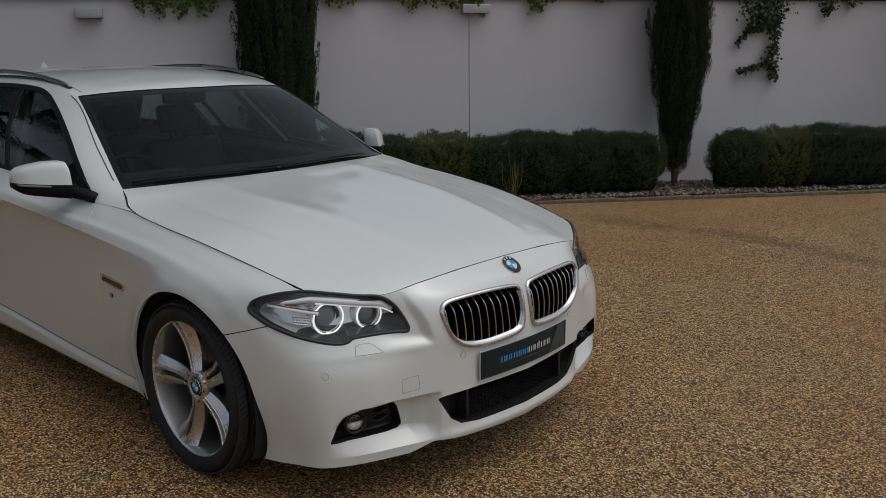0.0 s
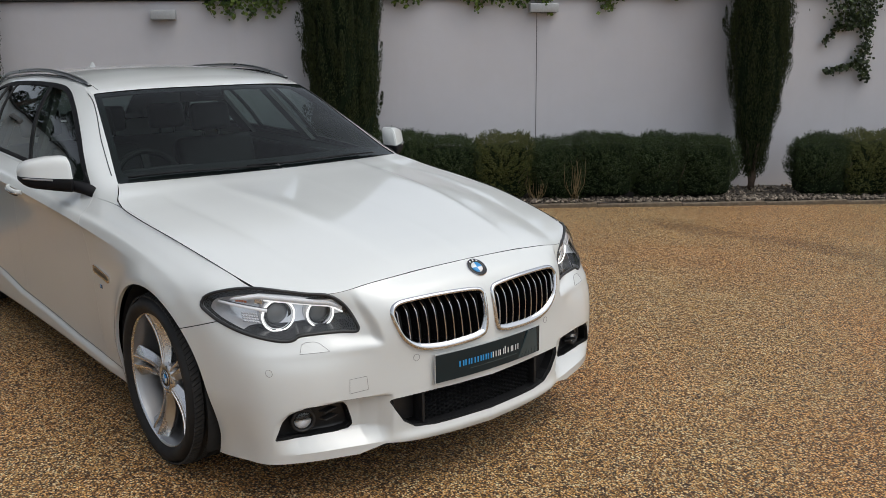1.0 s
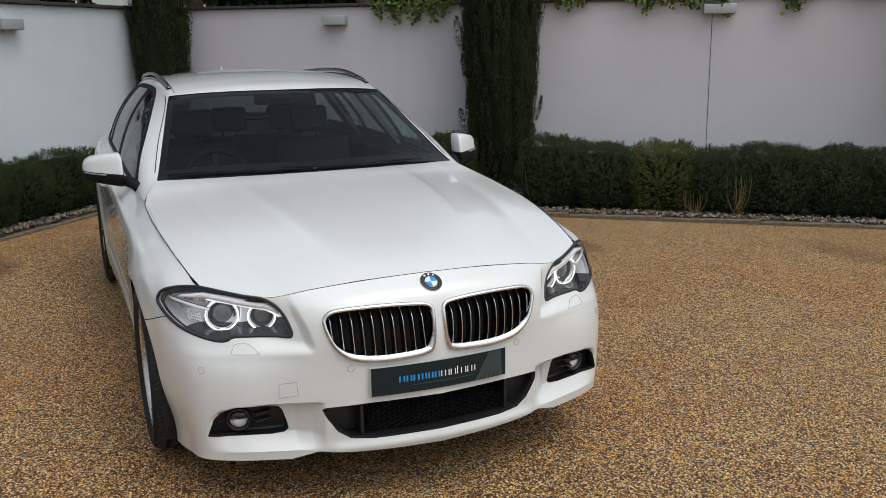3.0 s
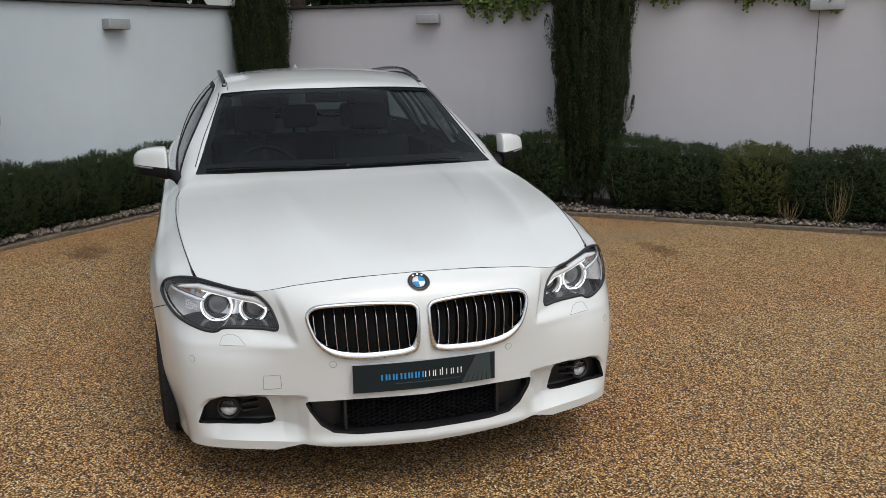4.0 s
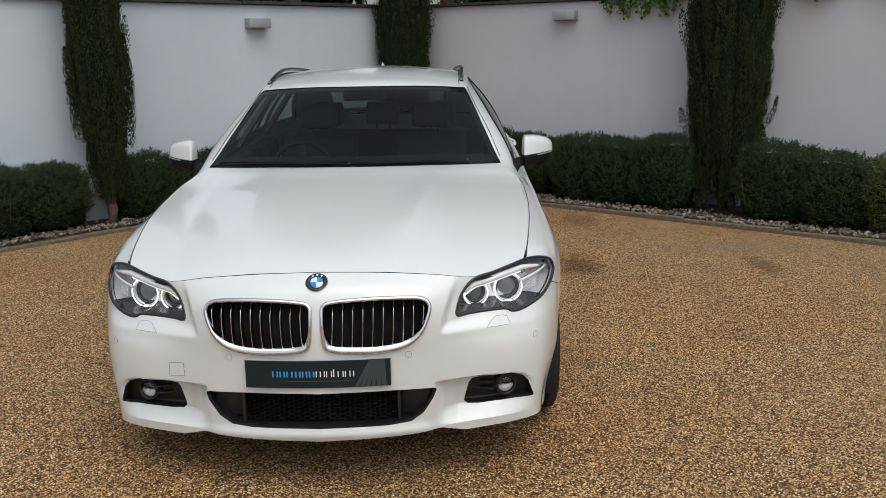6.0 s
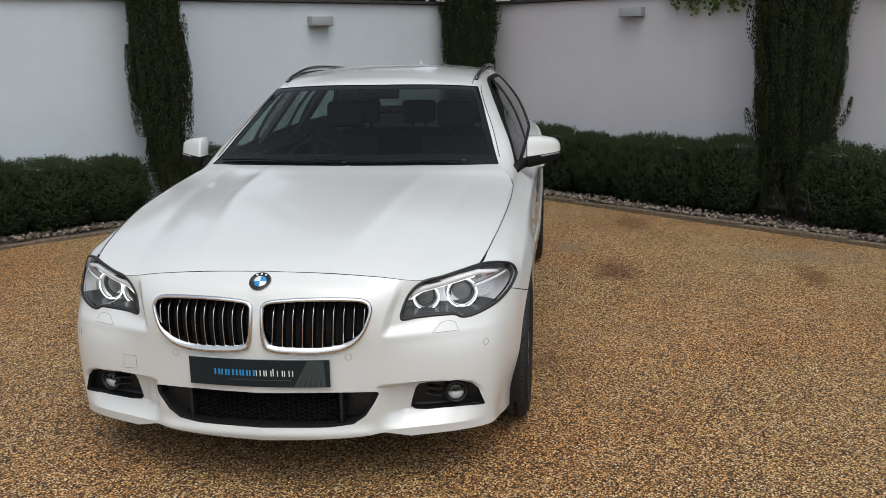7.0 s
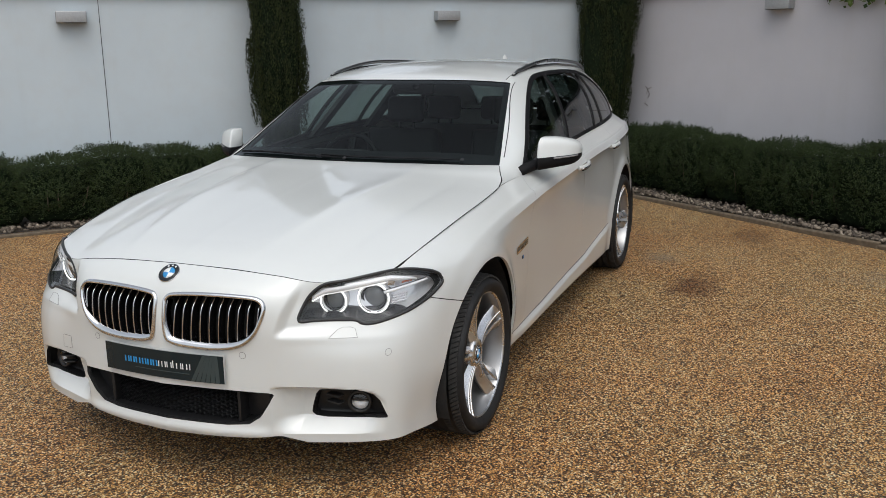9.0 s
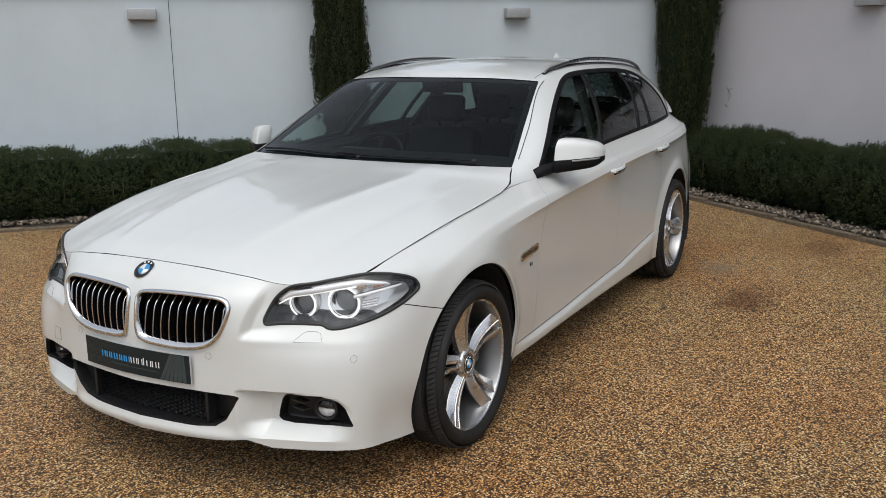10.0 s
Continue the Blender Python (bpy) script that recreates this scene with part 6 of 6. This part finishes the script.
def cypress(seed, p, w, h, bare, foot=.55, shoots=()):
    """A columnar cypress: forked trunk and upright feathery sprays."""
    rnd = random.Random(seed)
    spin = rnd.uniform(0, 360)
    c = empty("cypress_tree", pose(p[0], p[1], yard_z(*p) + .02, 0, 0, spin))
    tagged(c, "tall dark green columnar cypress with a bare foot, against the wall", "tree", "cypresses along the wall")
    obj("trunk", *tube([(0, 0, -.06), (.01, 0, .15), (.0, .02, .5), (.0, 0, 1.4), (0, 0, h * .9)], np.array((.060, .048, .042, .03, .006)), 10), BARK, c)
    for k in range(6):
        a = 2 * math.pi * k / 6 + rnd.uniform(-.3, .3)
        r = w * rnd.uniform(.18, .34)
        obj("limb", *tube([(0, 0, bare * rnd.uniform(.4, .9)), (r * .5 * math.cos(a), r * .5 * math.sin(a), bare + .25), (r * math.cos(a), r * math.sin(a), bare + .9), (r * .9 * math.cos(a), r * .9 * math.sin(a), bare + 1.8)], np.array((.022, .02, .014, .006)), 6), BARK, c)
    def radius(t):
        return w / 2 * (foot + (1 - foot) * min(1, t / .32)) * (1 - max(0, (t - .72) / .28) ** 1.6) if t < 1 else 0

    v, f = [], []
    turn = rnd.uniform(0, 6)
    n = int(430 * max(1, w / .55))
    for k in range(n + len(shoots)):
        # upright cords set evenly over the column, a few springing out at its sides
        t0 = min(1, (k + .5) / n)
        a = turn + k * 2.39996 + rnd.uniform(-.3, .3)
        pr = rnd.uniform(.034, .068)
        wave = 1 + .22 * noise.noise(Vector((math.cos(a) * 2, math.sin(a) * 2 + seed, t0 * 8)))
        R = max(.02, radius(t0) * wave - pr * rnd.uniform(.5, 1.3))
        lift = bare + t0 * (h - bare) - .10
        L = rnd.uniform(.22, .55)
        stray = rnd.random() < .025
        lean = rnd.uniform(.0, .045) + (rnd.uniform(.05, .10) if stray else 0)
        if k >= n:
            # a shoot that stands off the column: heading, foot, length, reach
            a, lift, L, R = shoots[k - n]
            a, lean, pr = radians(a - spin), .040, .056
        for i in range(230 if k < n else 420):
            s = rnd.random() ** .85
            rr = pr * math.sin(math.pi * min(1, s * .80 + .18)) ** .8 * (.55 + .45 * rnd.random())
            q = rnd.uniform(0, 2 * math.pi)
            c0 = R + lean * s ** .6
            pt = Vector((c0 * math.cos(a) + rr * math.cos(q), c0 * math.sin(a) + rr * math.sin(q), lift + s * L))
            out = Vector((math.cos(q), math.sin(q), 0)) * .42 + Vector((rnd.gauss(0, .18), rnd.gauss(0, .18), 1.0))
            out.normalize()
            side = out.cross(Vector((math.cos(q), math.sin(q), rnd.gauss(0, .5)))).normalized()
            ln, wd = rnd.uniform(.014, .032), rnd.uniform(.0035, .0070)
            b = len(v)
            v += [tuple(pt), tuple(pt + out * ln * .45 + side * wd), tuple(pt + out * ln), tuple(pt + out * ln * .45 - side * wd)]
            f.append((b, b + 1, b + 2, b + 3))
    obj("foliage", v, f, CYPRESS_LEAF, c, smooth=False)
    # the inside of the column, fluted like the cords, its shade put into a dark colour
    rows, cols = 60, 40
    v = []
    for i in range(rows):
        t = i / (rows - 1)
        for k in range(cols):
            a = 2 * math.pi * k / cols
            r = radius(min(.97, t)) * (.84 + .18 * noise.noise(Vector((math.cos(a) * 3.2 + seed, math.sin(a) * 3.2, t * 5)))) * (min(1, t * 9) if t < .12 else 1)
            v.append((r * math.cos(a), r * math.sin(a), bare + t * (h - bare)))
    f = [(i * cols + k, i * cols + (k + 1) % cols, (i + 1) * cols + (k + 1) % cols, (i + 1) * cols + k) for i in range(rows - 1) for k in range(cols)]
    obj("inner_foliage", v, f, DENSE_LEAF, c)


cypress(11, (-3.96, -2.51), .47, 3.6, .30, .55, ((-62, 1.05, .46, .205), (-55, 1.14, .42, .215), (-70, .90, .42, .20), (-62, .75, .40, .19), (118, .95, .46, .205), (124, 1.05, .44, .215), (112, .82, .42, .20), (118, .68, .40, .19)))
cypress(12, (-6.58, 0.0), .58, 3.8, .25)
cypress(13, (-4.80, 3.18), .78, 3.9, .10, .70)
cypress(14, (-2.36, 7.07), .62, 3.9, .22, .40)
cypress(15, (.35, 10.2), .7, 3.8, .4)


def ivy(name, runs, dense, seed, leaf, label):
    """Leaves trailing over the right wall's top; runs: from, to along the wall, lowest height, trails."""
    rnd = random.Random(seed)
    i = empty(name)
    tagged(i, label, "ivy")
    pts, dirs = [], []
    d, out = R_DIR, R_OUT

    def put(s, z, proud):
        q = CORNER + d * s - out * proud
        pts.append(Vector((q[0], q[1], z)))
        dirs.append(Vector((-out[0], -out[1], .45)))

    for s0, s1, low, trails in runs:
        span = s1 - s0
        for _ in range(int(dense * span)):
            # a mat lying over the coping, ragged along its lower edge
            s = rnd.uniform(s0, s1)
            e = min(1, (s - s0) / (.25 * span + .05), (s1 - s) / (.25 * span + .05))
            n1 = .5 + .5 * noise.noise(Vector((s * 4.3, seed, 0))) + .45 * noise.noise(Vector((s * 13.0, seed, 3)))
            lowest = WALL_TOP + .05 - (WALL_TOP + .05 - max(low, 1.80)) * max(.05, min(1, n1 * 1.3)) * e ** .6
            z = lowest + (WALL_TOP + .13 - lowest) * rnd.random() ** .8
            put(s, z, rnd.uniform(.06, .13) if z < WALL_TOP + .04 else rnd.uniform(-.22, .10))
        for _ in range(trails):
            # single trailing shoots
            s, z, drift = rnd.uniform(s0 + .1 * span, s1 - .1 * span), WALL_TOP + .05, rnd.gauss(0, .10)
            end = low + abs(rnd.gauss(0, .35)) * (WALL_TOP - low)
            stem = []
            while z > end:
                stem.append((*(CORNER + d * s - out * .062), z))
                for _ in range(3):
                    put(s + rnd.gauss(0, .030), z + rnd.gauss(0, .02), rnd.uniform(.05, .10))
                z -= .028
                s += drift * .028 + rnd.gauss(0, .006)
            if len(stem) > 2:
                obj("stem", *tube(stem, .0028, 5), BARK, i)
    v, f = leaf_cloud(pts, dirs, .044, rnd, .9, .35, .7)
    obj("leaves", v, f, leaf, i, smooth=False)


ivy("ivy", [(2.4, 3.35, 1.83, 8), (4.3, 4.78, 1.93, 3), (5.0, 6.15, 1.91, 6), (5.98, 6.16, 1.86, 2), (6.62, 7.02, 1.86, 3), (7.3, 7.9, 1.99, 2)], 420, 31, IVY_LEAF, "bright green ivy trailing over the top of the rendered wall")
def hanging_ivy():
    """One old ivy that hangs from the wall's top: a mat, a long strand and two side shoots."""
    rnd = random.Random(33)
    h = empty("hanging_ivy")
    tagged(h, "dark ivy hanging in strands down the rendered wall", "ivy")
    pts, dirs = [], []
    strands = (
        (((9.72, 2.08), (9.74, 1.86), (9.70, 1.66)), (.30, .30, .14), 620),
        (((9.95, 2.08), (9.96, 1.80), (9.95, 1.50), (9.90, 1.32), (9.97, 1.06)), (.10, .10, .085, .10, .06), 460),
        (((9.62, 1.76), (9.52, 1.62), (9.42, 1.50)), (.12, .06, .02), 90),
        (((9.93, 1.32), (9.78, 1.24), (9.62, 1.21), (9.45, 1.18)), (.08, .075, .05, .012), 170),
        (((10.72, 2.08), (10.70, 1.95), (10.68, 1.87)), (.26, .16, .05), 120),
        (((11.00, 2.08), (11.10, 1.96)), (.16, .04), 60),
    )
    for line, wide, n in strands:
        s0 = np.linspace(0, 1, len(line))
        xs, zs = [a for a, _ in line], [b for _, b in line]
        stem = []
        for k in range(12):
            t = k / 11
            q = CORNER + R_DIR * np.interp(t, s0, xs) - R_OUT * .03
            stem.append((q[0], q[1], float(np.interp(t, s0, zs))))
        obj("stem", *tube(stem, .004, 5), BARK, h)
        for _ in range(n):
            t = rnd.random()
            w = float(np.interp(t, s0, wide)) * (.6 + .8 * abs(noise.noise(Vector((t * 9, line[0][0], 0)))))
            q = CORNER + R_DIR * (np.interp(t, s0, xs) + rnd.gauss(0, .75) * w) - R_OUT * (rnd.uniform(.03, .09) + .3 * w)
            pts.append(Vector((q[0], q[1], float(np.interp(t, s0, zs)) + rnd.gauss(0, .018))))
            dirs.append(Vector((-R_OUT[0], -R_OUT[1], .45)))
    obj("leaves", *leaf_cloud(pts, dirs, .042, rnd, .9, .35, .6), HANGING_LEAF, h, smooth=False)


hanging_ivy()


def backing_trees():
    """Dark evergreen planting that rises behind the walls."""
    for k, (d, out, s0, s1, h) in enumerate(((L_DIR, L_OUT, -.6, 11.0, 3.1), (R_DIR, R_OUT, -.3, 14.5, 3.8))):
        s = s0
        rnd = random.Random(40 + k)
        while s < s1:
            w = rnd.uniform(1.5, 2.1)
            p = CORNER + d * (s + w / 2) + out * (1.55 + rnd.uniform(-.1, .1))
            t = empty("evergreen_tree", pose(p[0], p[1], yard_z(*p), 0, 0, rnd.uniform(0, 360)))
            tagged(t, "dark evergreen tree rising behind the garden wall", "tree", "evergreens behind the wall")
            hh = h * rnd.uniform(.85, 1.1)
            obj("trunk", *tube([(0, 0, -.1), (.03, .02, 1.2), (0, 0, hh * .8)], np.array((.09, .07, .02)), 8), BARK, t)
            pts, dirs = [], []
            for _ in range(int(700 * hh)):
                q = Vector((rnd.gauss(0, 1), rnd.gauss(0, 1), rnd.gauss(0, 1))).normalized()
                z = hh * .58 + q.z * hh * .42
                rr = (.80 * w * .5 + .12) * (1 - abs(rnd.gauss(0, .16)))
                b = 1 + .35 * noise.noise(Vector((q.x * 2.4 + s, q.y * 2.4, q.z * 3.2)))
                pts.append(Vector((q.x * rr * b, q.y * rr * b, z)))
                dirs.append(q)
            v, f = leaf_cloud(pts, dirs, .13, rnd, .6)
            obj("crown", v, f, DARK_LEAF, t, smooth=False)
            # a dark core stands for the shade within the crown
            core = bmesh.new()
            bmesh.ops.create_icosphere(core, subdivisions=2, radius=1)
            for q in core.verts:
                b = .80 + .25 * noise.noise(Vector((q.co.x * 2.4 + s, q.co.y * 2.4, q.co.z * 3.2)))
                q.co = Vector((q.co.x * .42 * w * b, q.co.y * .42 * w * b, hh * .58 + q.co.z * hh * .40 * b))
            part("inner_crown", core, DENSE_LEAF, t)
            for a in range(5):
                an = a * 1.26 + s
                obj("limb", *tube([(0, 0, hh * (.25 + .1 * a)), (.35 * math.cos(an), .35 * math.sin(an), hh * (.35 + .1 * a)), (.7 * math.cos(an), .7 * math.sin(an), hh * (.42 + .1 * a))], np.array((.03, .02, .006)), 5), BARK, t)
            s += w * .72


backing_trees()


def corner_shade_trees():
    """Tall evergreens added out of view; their crowns lean over the corner to shade the wall."""
    rnd = random.Random(77)
    for s, r, z, up, d, out in ((.2, 1.25, 4.3, 1.7, R_DIR, R_OUT), (2.2, 1.45, 4.5, 1.85, R_DIR, R_OUT), (1.2, 1.3, 4.3, 1.7, L_DIR, L_OUT)):
        p = CORNER + d * s + out * .6
        t = empty("overhanging_tree", pose(p[0], p[1], yard_z(*p)))
        tagged(t, "unseen dark evergreen added above the wall to shade its corner", "tree", "evergreens behind the wall")
        obj("trunk", *tube([(0, 0, -.1), (.04, .03, 1.6), (.1, -.05, 3.0), (.12, -.1, z + .6)], np.array((.13, .11, .08, .03)), 10), BARK, t)
        for a in range(7):
            an = a * .9
            obj("limb", *tube([(.08, -.04, 2.6 + .2 * a), (.5 * r * math.cos(an), .5 * r * math.sin(an), 3.0 + .25 * a), (.85 * r * math.cos(an), .85 * r * math.sin(an), 3.2 + .3 * a)], np.array((.04, .025, .008)), 6), BARK, t)
        pts, dirs = [], []
        for _ in range(7000):
            q = Vector((rnd.gauss(0, 1), rnd.gauss(0, 1), rnd.gauss(0, 1))).normalized()
            b = (1 + .3 * noise.noise(Vector((q.x * 2.6 + s, q.y * 2.6, q.z * 2.6)))) * (1 - abs(rnd.gauss(0, .22)))
            pts.append(Vector((q.x * r * b, q.y * r * b, z + q.z * up * b)))
            dirs.append(q)
        obj("crown", *leaf_cloud(pts, dirs, .12, rnd, .6), DARK_LEAF, t, smooth=False)


corner_shade_trees()


def dry_shoots():
    """Pale dead twigs in the hedge."""
    for p, seed in (((-3.05, 4.845), 3), ((-3.29, 4.52), 5)):
        rnd = random.Random(seed)
        g = empty("dry_twigs", pose(p[0], p[1], yard_z(*p) + .03))
        tagged(g, "pale dry twigs poking out of the hedge", "twigs")
        for k in range(16):
            a, r = rnd.uniform(0, 6.28), rnd.uniform(.03, .14)
            top = rnd.uniform(.26, .46) * (1 if seed == 3 else .6)
            c0, s0 = math.cos(a), math.sin(a)
            q = [(rnd.gauss(0, .02), rnd.gauss(0, .02), 0), (r * .8 * c0, r * .8 * s0, top * .4), (r * 1.0 * c0 + rnd.gauss(0, .015), r * s0, top * .75), (r * .85 * c0, r * .85 * s0, top)]
            obj("twig", *tube(q, np.array((.0024, .0022, .0018, .001)), 5), TWIG, g)


dry_shoots()


def wall_twig():
    """A dead shoot still clinging to the render near the corner."""
    p = CORNER + R_DIR * .45 - R_OUT * .006
    g = empty("dead_shoot", pose(p[0], p[1], .975, 0, 0, heading((0, 0), R_DIR)))
    tagged(g, "thin dead shoot clinging to the rendered wall", "twig")
    rnd = random.Random(6)
    for k, (z0, z1) in enumerate(((-.10, -.06), (-.02, .07), (.03, .11), (.05, .10))):
        pts = [(rnd.gauss(0, .012), -.002, z0), (rnd.gauss(0, .02), -.006, (z0 + z1) / 2), (rnd.gauss(0, .03), -.004, z1)]
        obj("shoot", *tube(pts, .0028, 5), BARK, g)


wall_twig()
